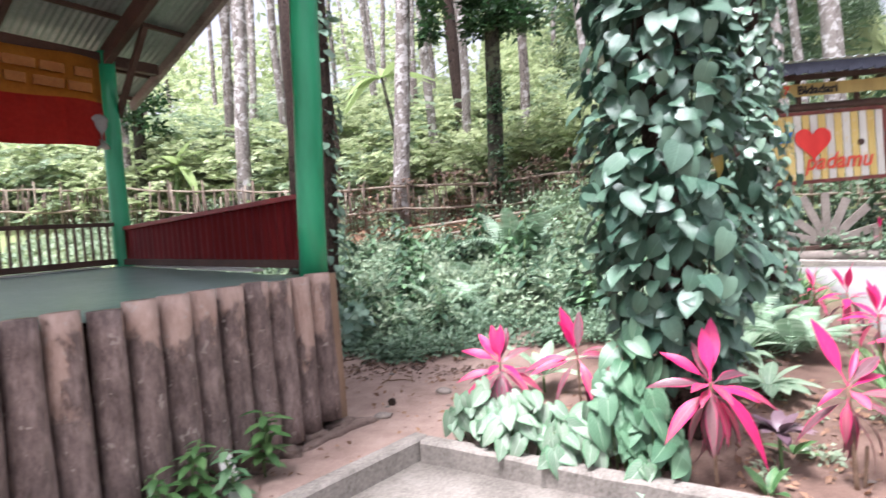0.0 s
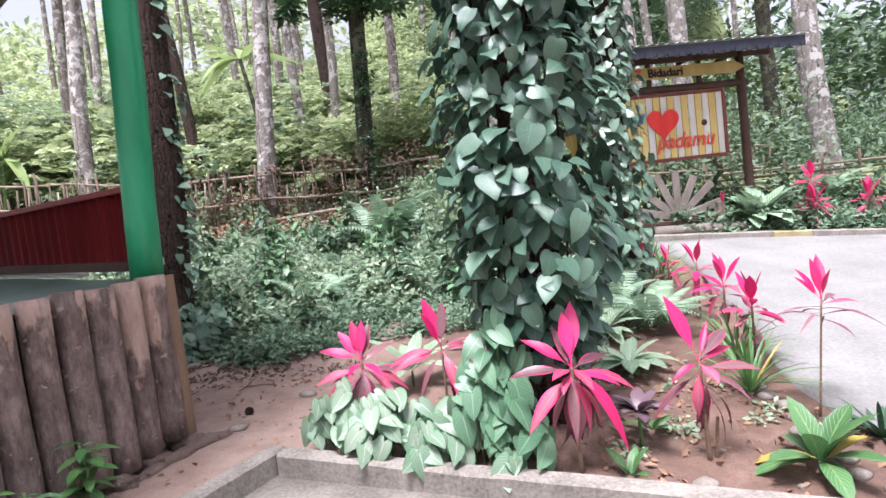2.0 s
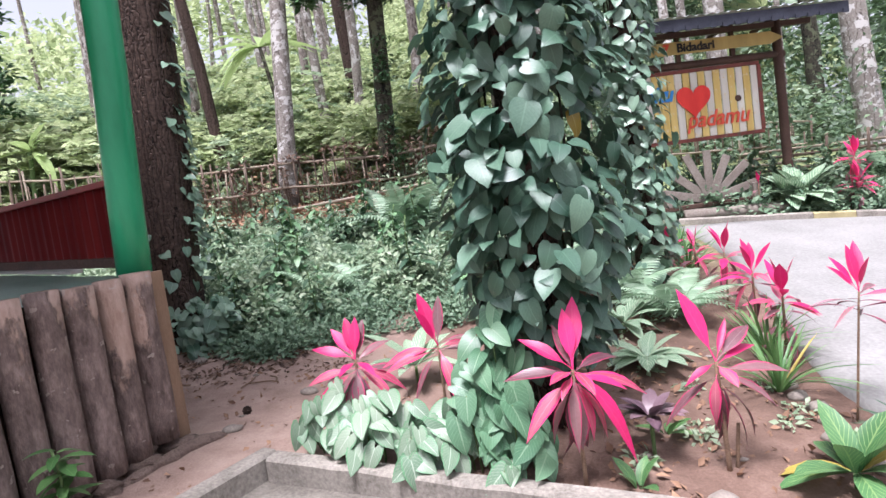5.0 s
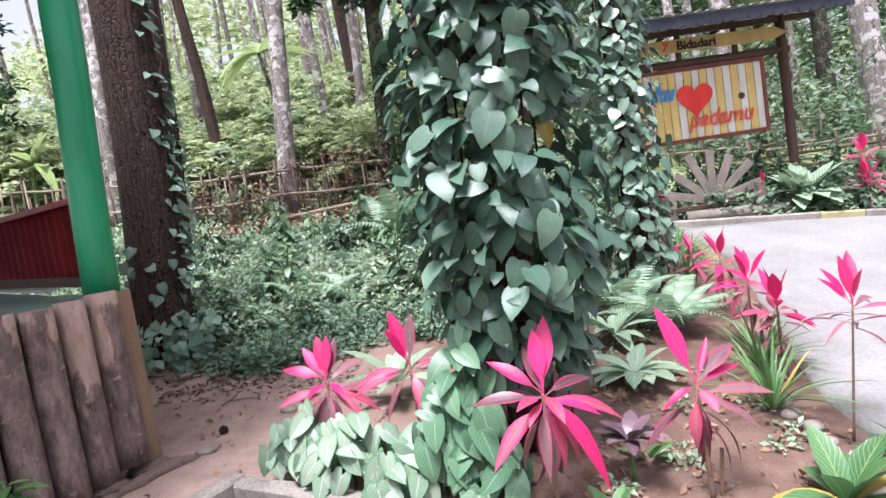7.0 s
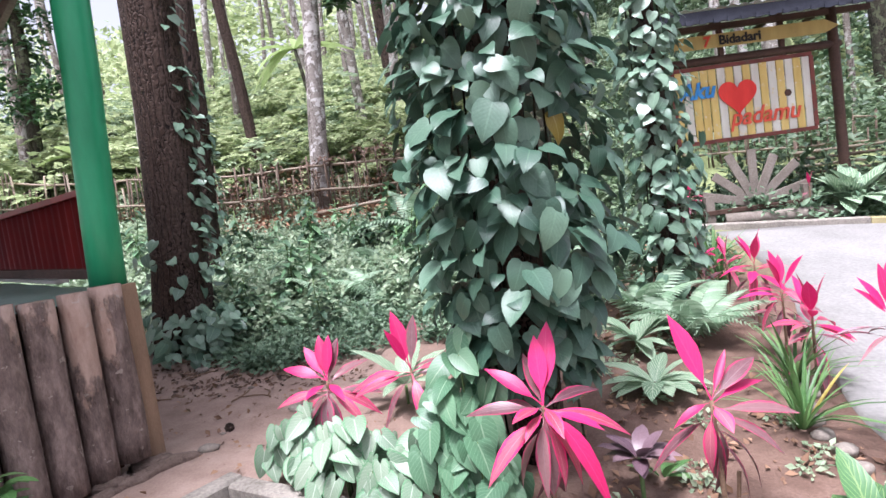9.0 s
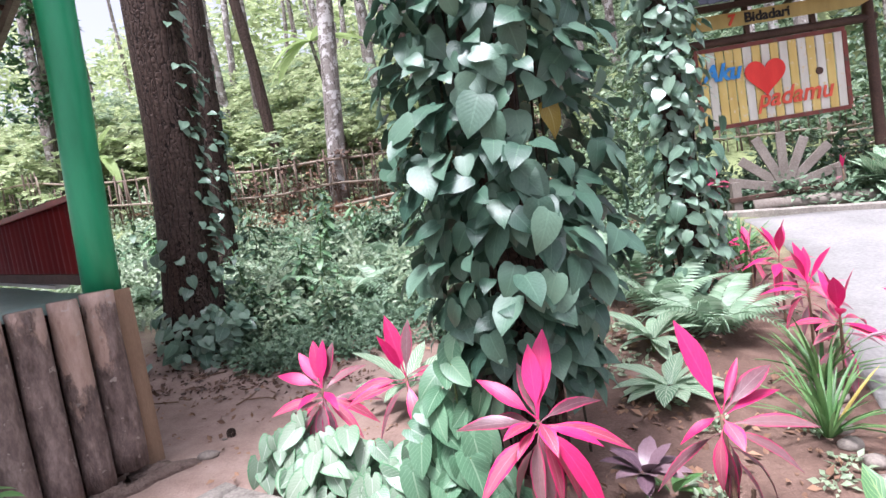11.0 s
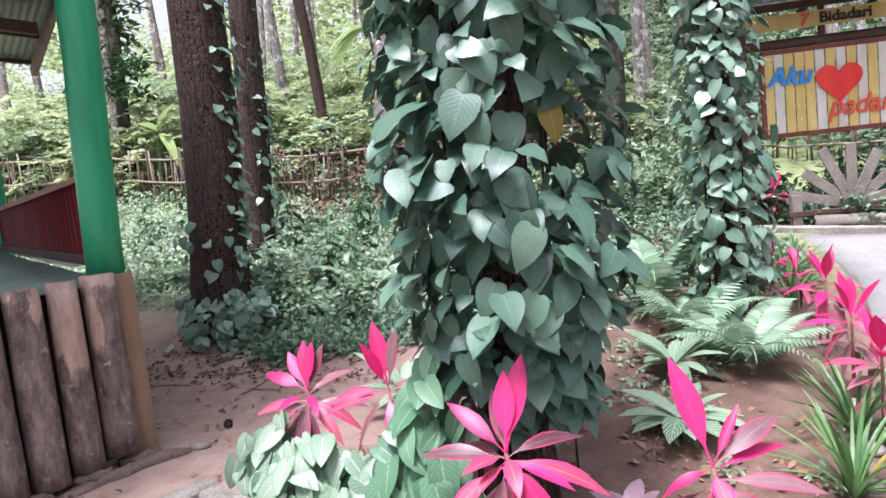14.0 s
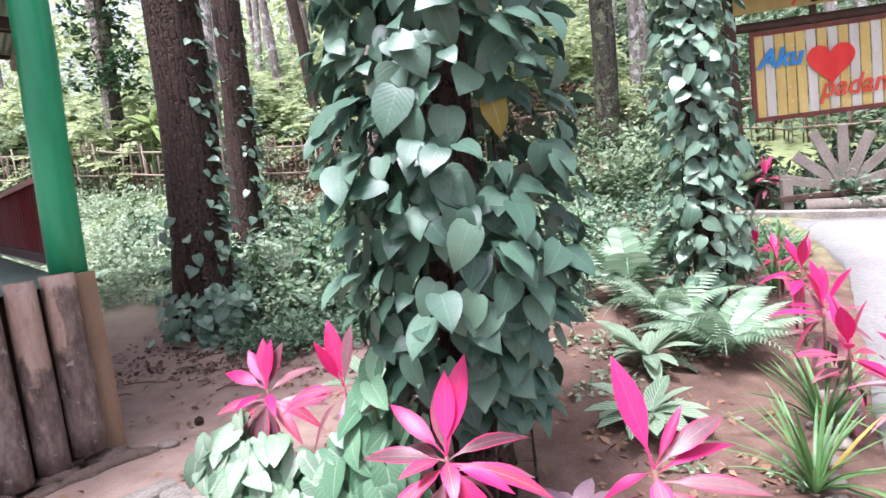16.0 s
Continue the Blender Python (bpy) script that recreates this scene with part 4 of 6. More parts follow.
ivy_column(3.38, 7.3, gz(3.38, 7.3), 4.8, 0.38, 0.11, 260, 700, 0.135, "slim trunk wrapped in small pale green climber leaves", M_IVY2P, M_IVY2, 5)


# ---- planting bed ----
def frame_dir(a, tilt):
    """A way that points at the compass angle a and rises by tilt."""
    return Vector((math.cos(a) * math.cos(tilt), math.sin(a) * math.cos(tilt), math.sin(tilt)))


TINTS = {"p": M_PINK, "r": M_ROSE, "m": M_MAROON}


def cordyline(x, y, crown, size, seed, leaves=None, tops=4, mids=6, lows=7, base=None, lean=(0.0, 0.0), thick=0.011, label="cordyline with bright pink upper leaves and dark maroon lower leaves"):
    """A cane with stalked leaves. A leaf: tint, compass degrees, rise in degrees, length, breadth, twist, drop down the cane."""
    random.seed(seed)
    z = gz(x, y) if base is None else base
    t = empty("cordyline_plant", Matrix.Translation((x, y, z)), label, "plant", "cordylines in the planting bed")
    h = crown - z
    pts = [Vector((lean[0] * k / 8 + 0.012 * noise.noise(Vector((k, seed, 0))), lean[1] * k / 8 + 0.012 * noise.noise(Vector((seed, k, 0))), h * k / 8 - 0.02)) for k in range(9)]
    tube("stem", pts, [thick * (1.15 - 0.04 * k) for k in range(9)], M_STEM_B, t, 8)
    tip = pts[-1]
    if leaves is None:
        a0 = rnd(0, 360)
        leaves = [("p", a0 + k * 137, rnd(52, 84), rnd(0.85, 1.1), rnd(0.9, 1.2), rnd(0, 0.6), 0) for k in range(tops)]
        leaves += [("p" if k % 3 == 0 else "r", a0 + 60 + k * 137, rnd(5, 45), rnd(0.75, 1.05), rnd(0.85, 1.1), rnd(0, 0.5), 0.02 + 0.012 * k) for k in range(mids)]
        leaves += [("m" if k % 4 else "r", a0 + 110 + k * 137, rnd(-40, 15), rnd(0.75, 1.05), rnd(0.8, 1.1), rnd(0, 0.4), 0.06 + 0.02 * k) for k in range(lows)]
    for k, (tint, az, up, length, wide, twist, down) in enumerate(leaves):
        a, tl = radians(az), radians(up)
        bend = 0 if up > 45 else (k % 2 + 1 if up > -10 else 2 + k % 2)
        leaf_at(t, leaf_mesh("cord", CORD, bend, TINTS[tint]), tip - Vector((lean[0] * down / max(h, 0.1), lean[1] * down / max(h, 0.1), min(down, h * 0.8))),
                frame_dir(a, tl), frame_dir(a, tl + 1.57) + Vector((0, -twist, 0.2 * twist)), size * length, wide * 0.86)
    return t


# a dense low one with several crowns
cordyline(0.47, 5.06, 0.52, 0.30, 11, [
    ("p", 175, 30, 1.0, 1.1, 1.0, 0), ("p", 140, 48, 0.95, 1.1, 1.2, 0), ("p", 110, 66, 1.0, 1.1, 1.4, 0), ("p", 70, 74, 0.95, 1.0, 1.4, 0), ("m", 60, 62, 1.0, 1.0, 1.0, 0.02),
    ("m", 20, 45, 0.9, 1.0, 0.8, 0.03), ("p", 250, 12, 0.8, 1.0, 0.2, 0.02), ("p", 300, 20, 0.75, 1.0, 0.2, 0.03), ("r", 190, 2, 1.1, 0.9, 0.7, 0.06), ("r", 205, -8, 1.15, 0.9, 0.6, 0.08),
    ("m", 225, -15, 1.0, 0.9, 0.3, 0.08), ("m", 245, -25, 1.0, 1.0, 0.1, 0.07), ("m", 270, -32, 1.05, 1.1, 0, 0.05), ("m", 290, -28, 1.1, 1.1, 0, 0.06), ("r", 320, -10, 1.0, 0.9, 0.4, 0.06),
    ("r", 345, -5, 1.05, 0.9, 0.6, 0.06), ("m", 5, 5, 1.1, 0.9, 0.6, 0.08), ("m", 160, 10, 1.0, 0.9, 0.4, 0.10), ("r", 260, -50, 0.85, 1.0, 0, 0.1), ("m", 305, -48, 0.9, 1.0, 0, 0.1)])
# a thin one with two upright leaves
cordyline(1.02, 4.84, 0.58, 0.32, 12, [
    ("p", 130, 70, 1.15, 1.0, 1.4, 0), ("p", 200, 66, 0.9, 0.9, 1.4, 0), ("m", 60, 74, 1.0, 0.9, 1.4, 0), ("r", 185, 14, 1.05, 1.0, 0.7, 0.02), ("r", 195, 2, 1.1, 0.9, 0.5, 0.03), ("m", 215, -12, 0.8, 0.7, 0.3, 0.05),
    ("r", 285, -22, 1.0, 0.95, 0.2, 0.02), ("m", 300, -36, 0.95, 0.9, 0.2, 0.04), ("m", 350, 10, 0.8, 0.8, 0.6, 0.03), ("r", 20, 22, 0.8, 0.9, 0.5, 0.02), ("m", 330, 30, 0.7, 0.7, 0.5, 0.0)], thick=0.009)
# the large one before the leaf-covered trunk
cordyline(1.68, 4.10, 0.53, 0.335, 13, [
    ("p", 62, 64, 1.2, 1.0, 1.3, 0), ("p", 85, 72, 0.95, 1.1, 1.2, -0.01), ("p", 160, 44, 0.95, 0.95, 1.2, 0), ("m", 110, 60, 0.85, 0.9, 1.0, 0.02), ("m", 178, 14, 1.05, 0.9, 0.6, 0.02), ("m", 150, 25, 0.8, 0.9, 0.6, 0.03),
    ("r", 225, 16, 0.62, 1.35, 0.2, 0.01), ("r", 285, 10, 0.55, 1.5, 0.1, 0.01), ("r", 205, -12, 1.05, 1.1, 0.4, 0.05), ("p", 312, -16, 1.15, 1.0, 0.4, 0.02), ("p", 340, -4, 0.8, 0.9, 0.4, 0.03), ("r", 350, 4, 1.1, 0.85, 0.6, 0.03),
    ("m", 10, 0, 1.0, 0.8, 0.6, 0.06), ("m", 22, 28, 0.95, 0.95, 0.6, 0.02), ("m", 262, -52, 0.95, 1.25, 0, 0.05), ("m", 245, -66, 0.95, 1.1, 0, 0.08), ("m", 288, -60, 1.0, 1.15, 0, 0.06), ("m", 312, -62, 0.95, 1.1, 0, 0.08),
    ("m", 228, -60, 0.85, 1.0, 0, 0.09), ("m", 275, -74, 0.9, 1.0, 0, 0.12), ("m", 335, -50, 0.85, 0.9, 0.2, 0.1), ("m", 205, -48, 0.8, 0.9, 0.2, 0.1), ("r", 300, -40, 0.8, 0.9, 0, 0.06),
    ("m", 248, -30, 0.8, 1.0, 0, 0.05), ("r", 328, -34, 0.85, 0.9, 0.2, 0.07), ("m", 350, -28, 0.9, 0.8, 0.3, 0.08), ("m", 190, -35, 0.85, 0.8, 0.3, 0.09), ("m", 30, -10, 0.9, 0.8, 0.4, 0.08), ("r", 236, -2, 0.6, 1.0, 0.1, 0.03)])
# an older one on bare canes, its lower leaves withering
cordyline(2.46, 4.08, 0.46, 0.33, 14, [
    ("p", 125, 66, 1.3, 0.95, 1.4, 0), ("p", 40, 50, 0.8, 0.6, 1.0, 0), ("m", 22, 34, 1.05, 0.95, 0.9, 0), ("p", 12, 30, 0.95, 0.65, 0.9, 0.02), ("r", 272, 0, 0.6, 1.5, 0, 0.02), ("p", 200, 6, 0.55, 1.0, 0.4, 0.01),
    ("m", 352, 6, 1.15, 0.8, 0.6, 0.05), ("m", 335, -6, 0.9, 0.85, 0.5, 0.07), ("r", 225, -52, 0.75, 1.0, 0.2, 0.05), ("m", 240, -58, 0.9, 1.0, 0, 0.07), ("m", 186, -10, 1.0, 0.65, 0.4, 0.08), ("m", 315, -52, 0.75, 0.9, 0.2, 0.11),
    ("m", 5, -26, 1.1, 0.6, 0.4, 0.14), ("m", 260, -72, 0.75, 0.9, 0, 0.14), ("m", 345, -40, 0.95, 0.6, 0.3, 0.18), ("m", 200, -58, 0.75, 0.8, 0.2, 0.16), ("m", 285, -70, 0.7, 0.8, 0, 0.2)], lean=(-0.02, 0.0), thick=0.013, label="cordyline with a pink crown on a bare cane, lower leaves withering")
tube("second_cane", [Vector((0.05 + 0.006 * k, 0.02, 0.055 * k - 0.02)) for k in range(6)], [0.010] * 6, M_STEM_B, bpy.data.objects["cordyline_plant.003"], 7)
WIRE = [("m", 30 + 137 * k, (24, 8, 15, 2, 20, 10, 28, 5, 16)[k], 0.95 + 0.08 * (k % 3), 0.30, 0.3, 0.03 + 0.014 * k) for k in range(9)]
cordyline(3.46, 4.45, 0.62, 0.29, 15, [("p", 55, 62, 1.15, 0.95, 1.3, 0), ("p", 90, 76, 1.0, 1.0, 1.3, 0), ("p", 150, 60, 0.9, 0.95, 1.2, 0), ("p", 175, 48, 0.85, 0.9, 1.0, 0), ("p", 280, 72, 0.8, 1.0, 0.4, 0),
          ("m", 20, 30, 0.8, 0.8, 0.6, 0.02), ("r", 350, 12, 0.9, 0.7, 0.4, 0.03)] + WIRE, lean=(0.07, 0.0), thick=0.007, label="tall thin-stemmed cordyline with a pink crown and wiry old leaves")
cordyline(3.85, 6.60, 0.62, 0.29, 16, None, 5, 7, 8)
cordyline(3.63, 5.38, 0.43, 0.30, 17, None, 4, 6, 8)
cordyline(3.72, 5.92, 0.52, 0.29, 18, None, 4, 7, 8)
cordyline(4.05, 8.3, 0.55, 0.24, 19, None, 3, 5, 5)
random.seed(40)


def arrow_plant(x, y, n, spread, lift, size, mat, label, seed):
    """A mat of arrowhead leaves on thin stalks."""
    random.seed(seed)
    z = gz(x, y)
    t = empty("arrowhead_vine", Matrix.Translation((x, y, z)), label, "plant", "arrowhead vines")
    for k in range(n):
        a, r = rnd(0, 6.28), spread * math.sqrt(rnd(0, 1))
        lx, ly = r * math.cos(a), r * math.sin(a) * 0.7
        h = lift * (1 - 0.55 * (r / spread) ** 2) * rnd(0.45, 1.05) + 0.03
        face = frame_dir(-1.57 + rnd(-1.3, 1.3), rnd(-1.35, -0.25))
        leaf_at(t, leaf_mesh("arrow", ARROW, k, mat), (lx, ly, h), face, (rnd(-.5, .5), rnd(-1.1, -0.4), rnd(0.2, 0.9)), size * rnd(0.7, 1.2))
        if k % 4 == 0:
            tube("stalk", line((lx * 0.7, ly * 0.7, 0), (lx, ly, h), 4), [0.005] * 4, M_STEM, t, 5)
    return t


PALE = "arrowhead vine with pale whitish green leaves spilling over the kerb"
arrow_plant(0.33, 4.93, 56, 0.27, 0.40, 0.145, M_SYNG, PALE, 31)
arrow_plant(0.62, 4.72, 56, 0.31, 0.38, 0.150, M_SYNG, PALE, 32)
arrow_plant(0.98, 4.53, 46, 0.28, 0.32, 0.150, M_SYNG, PALE, 33)
arrow_plant(0.80, 4.42, 9, 0.14, 0.16, 0.17, M_SYNG, PALE, 37)
arrow_plant(1.30, 4.18, 7, 0.10, 0.14, 0.18, M_SYNG, PALE, 38)
GREENER = "arrowhead vine with green white-veined leaves climbing from the bed"
arrow_plant(1.24, 4.42, 52, 0.22, 0.75, 0.160, M_SYNG_G, GREENER, 34)
arrow_plant(1.38, 4.27, 34, 0.20, 0.48, 0.165, M_SYNG_G, GREENER, 35)
arrow_plant(1.32, 4.50, 44, 0.24, 0.95, 0.165, M_SYNG_G, GREENER, 36)


def rosette(name, x, y, n, size, shapes, mat, label, seed, tilt=(0.2, 1.1), yellow=0, wide=1.0, stem=0.0, category="plant", group=""):
    """Leaves rising from one root."""
    random.seed(seed)
    t = empty(name, Matrix.Translation((x, y, gz(x, y))), label, category, group)
    if stem:
        tube("stem", line((0, 0, -0.02), (0, 0, stem), 5), [0.012] * 5, M_STEM, t, 7)
    for k in range(n):
        a = k * 2.4 + rnd(-0.3, 0.3)
        tl = rnd(*tilt)
        leaf_at(t, leaf_mesh(name, shapes, k, M_YELLOW if k < yellow else mat), (0.02 * math.cos(a), 0.02 * math.sin(a), stem + 0.01), frame_dir(a, tl), frame_dir(a, tl + 1.57), size * rnd(0.75, 1.15), wide)
    return t


rosette("striped_plant", 2.98, 3.83, 13, 0.32, BROAD, M_STRIPE, "broad-leaved plant with cream-striped green leaves, some yellowed", 51, (0.0, 1.3), 2, 0.95, 0.08)
rosette("lily_clump", 3.25, 4.88, 38, 0.46, STRAP, M_STRAP, "clump of long arching strap-like green leaves", 52, (0.85, 1.5), 1, 0.8)
rosette("lily_clump", 3.52, 5.45, 34, 0.48, STRAP, M_STRAP, "clump of long arching strap-like green leaves", 53, (0.8, 1.5), 0, 0.8)
rosette("purple_plant", 2.14, 4.30, 24, 0.18, BROAD, M_PURPLE, "small plant with dark purple leaves", 54, (0.1, 1.0), 0, 1.1, 0.22)
rosette("silver_plant", 2.60, 5.5, 15, 0.34, BROAD, M_GREY, "low plant with grey-green cream-veined leaves", 55, (0.0, 0.9), 0, 0.9, 0.06)
rosette("silver_plant", 2.70, 6.25, 16, 0.36, BROAD, M_GREY, "low plant with grey-green cream-veined leaves", 56, (0.0, 1.2), 0, 0.8, 0.08)
rosette("silver_plant", 2.80, 7.7, 14, 0.45, BROAD, M_GREY, "low plant with grey-green cream-veined leaves", 57, (0.3, 1.3), 0, 0.6, 0.05)
rosette("silver_plant", 0.85, 5.9, 10, 0.40, BROAD, M_GREY, "low plant with grey-green cream-veined leaves", 58, (0.4, 1.3), 0, 0.8, 0.15)
rosette("seedling", 1.92, 3.98, 5, 0.16, BROAD, M_STRIPE, "small bright green seedling", 59, (0.6, 1.3), 0, 1.0)
rosette("seedling", 2.3, 4.5, 6, 0.18, BROAD, M_STRAP, "small bright green seedling", 60, (0.2, 1.2), 0, 0.9)
rosette("spiky_plant", 3.62, 4.12, 26, 0.30, STRAP, M_SHRUB_P, "dark spiky plant at the yard's edge", 61, (0.3, 1.4), 0, 2.0)


def frond_mesh(length, pairs, width, curl, mat, name="frond"):
    """A fern frond: a thin rib and tapering pairs of leaflets."""
    V, F, U = leaf_shape([0.05, 0.085, 0.08, 0.05, 0.0], [0.0, 0.25, 0.55, 0.82, 1.0], None, 0.2, 0.35)
    vs, fs, us = [], [], []

    def rib(t):
        return Vector((0, length * t * (1 - 0.25 * curl * t), length * (0.32 * t - curl * t * t)))

    def add(base, d, nrm, size, wide):
        d = Vector(d).normalized()
        x = d.cross(Vector(nrm)).normalized()
        n = x.cross(d)
        o = len(vs)
        for v in V:
            vs.append(tuple(base + (x * float(v[0]) * wide + d * float(v[1]) + n * float(v[2])) * size))
        fs.extend([tuple(int(q) + o for q in f) for f in F])
        us.extend([tuple(u) for u in U])

    for k in range(pairs):
        t = (k + 2.0) / (pairs + 2)
        w = width * min(1.0, 0.35 + 2.2 * t) * (1 - t) ** 0.75 * 1.25 + 0.02
        for sgn in (-1, 1):
            add(rib(t), (sgn, 0.55, -0.28), (0, 0, 1), w, 1.0 if w > 0.1 else 1.3)
    for k in range(8):
        add(rib(k / 8), rib((k + 1.2) / 8) - rib(k / 8), (0, 0, 1), length / 6, 0.35)
    return mesh_from(name, np.array(vs), np.array(fs), mat, np.array(us))


FROND = [frond_mesh(1.0, 22, 0.23, c, M_FERN) for c in (0.55, 0.85, 0.7)]


def fern(x, y, n, size, seed, label="fern with arching pale green feathered fronds", tilt=(0.3, 0.9), arc=(0, 6.28), z=None, name="fern"):
    random.seed(seed)
    t = empty(name, Matrix.Translation((x, y, gz(x, y) if z is None else z)), label, "fern", "ferns")
    for k in range(n):
        a = arc[0] + (arc[1] - arc[0]) * (k + rnd(0.2, 0.8)) / n
        tl = rnd(*tilt)
        leaf_at(t, FROND[k % 3], (0, 0, 0.02), frame_dir(a, tl), frame_dir(a, tl + 1.57), size * rnd(0.8, 1.15), 1.0, "frond")
    return t


fern(3.25, 6.45, 13, 0.85, 71, tilt=(0.55, 1.0))
fern(2.95, 6.95, 7, 0.85, 72, tilt=(0.7, 1.1))
fern(2.75, 7.5, 6, 1.25, 73, tilt=(0.9, 1.25))
fern(0.95, 11.2, 9, 1.5, 74, tilt=(0.6, 1.1))
fern(0.2, 10.3, 8, 0.9, 75)
fern(-1.2, 11.6, 8, 0.9, 76)
for i in range(44):
    random.seed(900 + i)
    x, y = rnd(-2.4, 1.9), rnd(8.2, 12.8)
    fern(x, y, 6, rnd(0.45, 0.85), 80 + i)
for i, (x, y) in enumerate(((-4.5, 11.5), (-5.5, 12.4), (-3.6, 12.3), (-3.3, 10.0), (-4.6, 9.6))):
    fern(x, y, 8, rnd(0.8, 1.1), 120 + i)
for i, (x, y) in enumerate(((9.3, 10.4), (10.4, 10.2), (11.5, 9.6))):
    fern(x, y, 8, rnd(0.9, 1.2), 130 + i)
fern(9.6, 12.2, 9, 1.3, 140, tilt=(0.5, 1.0))
rosette("lily_clump", 4.02, 7.75, 26, 0.5, STRAP, M_STRAP, "clump of thin arching green leaves beside the yard", 62, (0.7, 1.45), 0, 0.9)
rosette("lily_clump", 4.3, 8.6, 26, 0.5, STRAP, M_STRAP, "clump of thin arching green leaves beside the yard", 63, (0.7, 1.45), 0, 0.9)
cordyline(3.95, 7.4, 0.56, 0.26, 64, None, 3, 5, 5)
random.seed(200)

# ---- undergrowth, slope and fence ----
def scatter(n, x0, x1, y0, y1, keep=None):
    out = []
    while len(out) < n:
        x, y = rnd(x0, x1), rnd(y0, y1)
        if keep is None or keep(x, y):
            out.append((x, y, gz(x, y)))
    return np.array(out)


def near_bed(x, y):
    """Where the thicket grows: behind the trodden path."""
    return y > 7.3 + 0.5 * noise.noise(Vector((x * 0.9, 3, 0))) + max(0, -0.8 - x) * 0.9 and x < 2.4 + 0.1 * (y - 8) and not (x < -2.2 and y < 10.2)


p = scatter(300, -6, 3.0, 6.9, 12.8, near_bed)
hgt = (0.16 + 0.30 * RNG.random(len(p))) * (0.35 + 0.65 * smooth(7.2, 9.5, p[:, 1]))
tagged(clumps("undergrowth", SMALL, p, np.full(len(p), 0.26), hgt, 115, 0.078, M_SHRUB), "low dense blue-green undergrowth", "undergrowth", kind="stuff")
p = scatter(230, -6, 3.0, 8.0, 12.6, near_bed)
tagged(clumps("undergrowth", SMALL, p, np.full(len(p), 0.28), 0.30 + 0.35 * RNG.random(len(p)), 130, 0.082, M_SHRUB2), "pale green leafy weeds", "undergrowth", kind="stuff")
p = scatter(420, -1.6, 3.2, 6.7, 9.5, near_bed)
tagged(clumps("undergrowth", SMALL, p, np.full(len(p), 0.16), 0.10 + 0.16 * RNG.random(len(p)), 60, 0.05, M_SHRUB), "small-leaved creeping weeds", "undergrowth", kind="stuff")
p = scatter(120, -10, -2.4, 9.5, 15, None)
tagged(clumps("undergrowth", SMALL, p, np.full(len(p), 0.45), 0.25 + 0.4 * RNG.random(len(p)), 150, 0.10, M_SHRUB2), "pale green leafy weeds", "undergrowth", kind="stuff")


def tall_weed(x, y, high, n, size, mat, label, seed):
    """An upright stem with leaves all the way up."""
    random.seed(seed)
    t = empty("tall_weed", Matrix.Translation((x, y, gz(x, y))), label, "plant", "weeds in the thicket")
    tube("stem", [Vector((0.03 * math.sin(k * 1.1 + seed), 0.03 * math.cos(k * 0.9), high * k / 5)) for k in range(6)], [0.008] * 6, M_STEM, t, 6)
    for k in range(n):
        a, h = k * 2.4, high * (0.25 + 0.75 * k / n)
        tl = rnd(-0.3, 0.5)
        leaf_at(t, leaf_mesh("weed", BROAD, k, mat), (0.03 * math.sin(h / high * 5 + seed), 0.0, h), frame_dir(a, tl), frame_dir(a, tl + 1.57), size * rnd(0.7, 1.2) * (1.15 - 0.4 * k / n))
    return t


WEEDS = [tall_weed(-0.7, 8.9, 0.55, 16, 0.22, M_WEED, "upright leafy green weed in the thicket", 500), tall_weed(0.6, 9.4, 0.75, 20, 0.20, M_WEED, "upright leafy green weed in the thicket", 501),
         tall_weed(-1.0, 11.0, 0.9, 18, 0.28, M_SHRUB_P, "upright dark green weed in the thicket", 502)]
random.seed(510)
for k, (x, y, z) in enumerate(scatter(75, -5, 2.6, 7.6, 13.2, near_bed)):
    copy_thing(WEEDS[k % 3 if k % 6 else 2], Matrix.Translation((x, y, z)) @ Matrix.Rotation(rnd(0, 6.28), 4, "Z") @ Matrix.Scale(rnd(0.7, 1.15), 4))
p = scatter(150, -5.5, -2.1, 8.9, 11.0)
tagged(clumps("undergrowth", SMALL, p, np.full(len(p), 0.26), 0.07 + 0.10 * RNG.random(len(p)), 70, 0.07, M_SHRUB2), "low grassy weeds beside the pine", "undergrowth", kind="stuff")
p = scatter(130, 1.9, 4.6, 8.2, 11.4)
tagged(clumps("undergrowth", SMALL, p, np.full(len(p), 0.24), 0.10 + 0.25 * RNG.random(len(p)), 80, 0.08, M_SHRUB), "leafy weeds behind the planting bed", "undergrowth", kind="stuff")
p = scatter(70, 1.9, 4.6, 8.0, 11.0)
tagged(clumps("leaf_litter", SMALL, p, np.full(len(p), 0.22), np.full(len(p), 0.08), 40, 0.09, M_LITTER), "dry leaves among the weeds", "litter", kind="stuff")
# litter before the fence and on the trodden earth
p = scatter(300, -4, 3.2, 12.3, 15.2)
tagged(clumps("leaf_litter", SMALL, p, np.full(len(p), 0.40), np.full(len(p), 0.14), 70, 0.14, M_LITTER), "reddish dry leaves and twigs", "litter", kind="stuff")
p = scatter(420, -2.4, 3.3, 3.4, 8.2, lambda x, y: not ((_inv @ (np.array((x, y)) - K)) > -0.05).all())
tagged(clumps("leaf_litter", SMALL, p, np.full(len(p), 0.10), np.full(len(p), 0.006), 3, 0.05, M_LITTER), "scattered dry leaves on bare earth", "litter", kind="stuff")

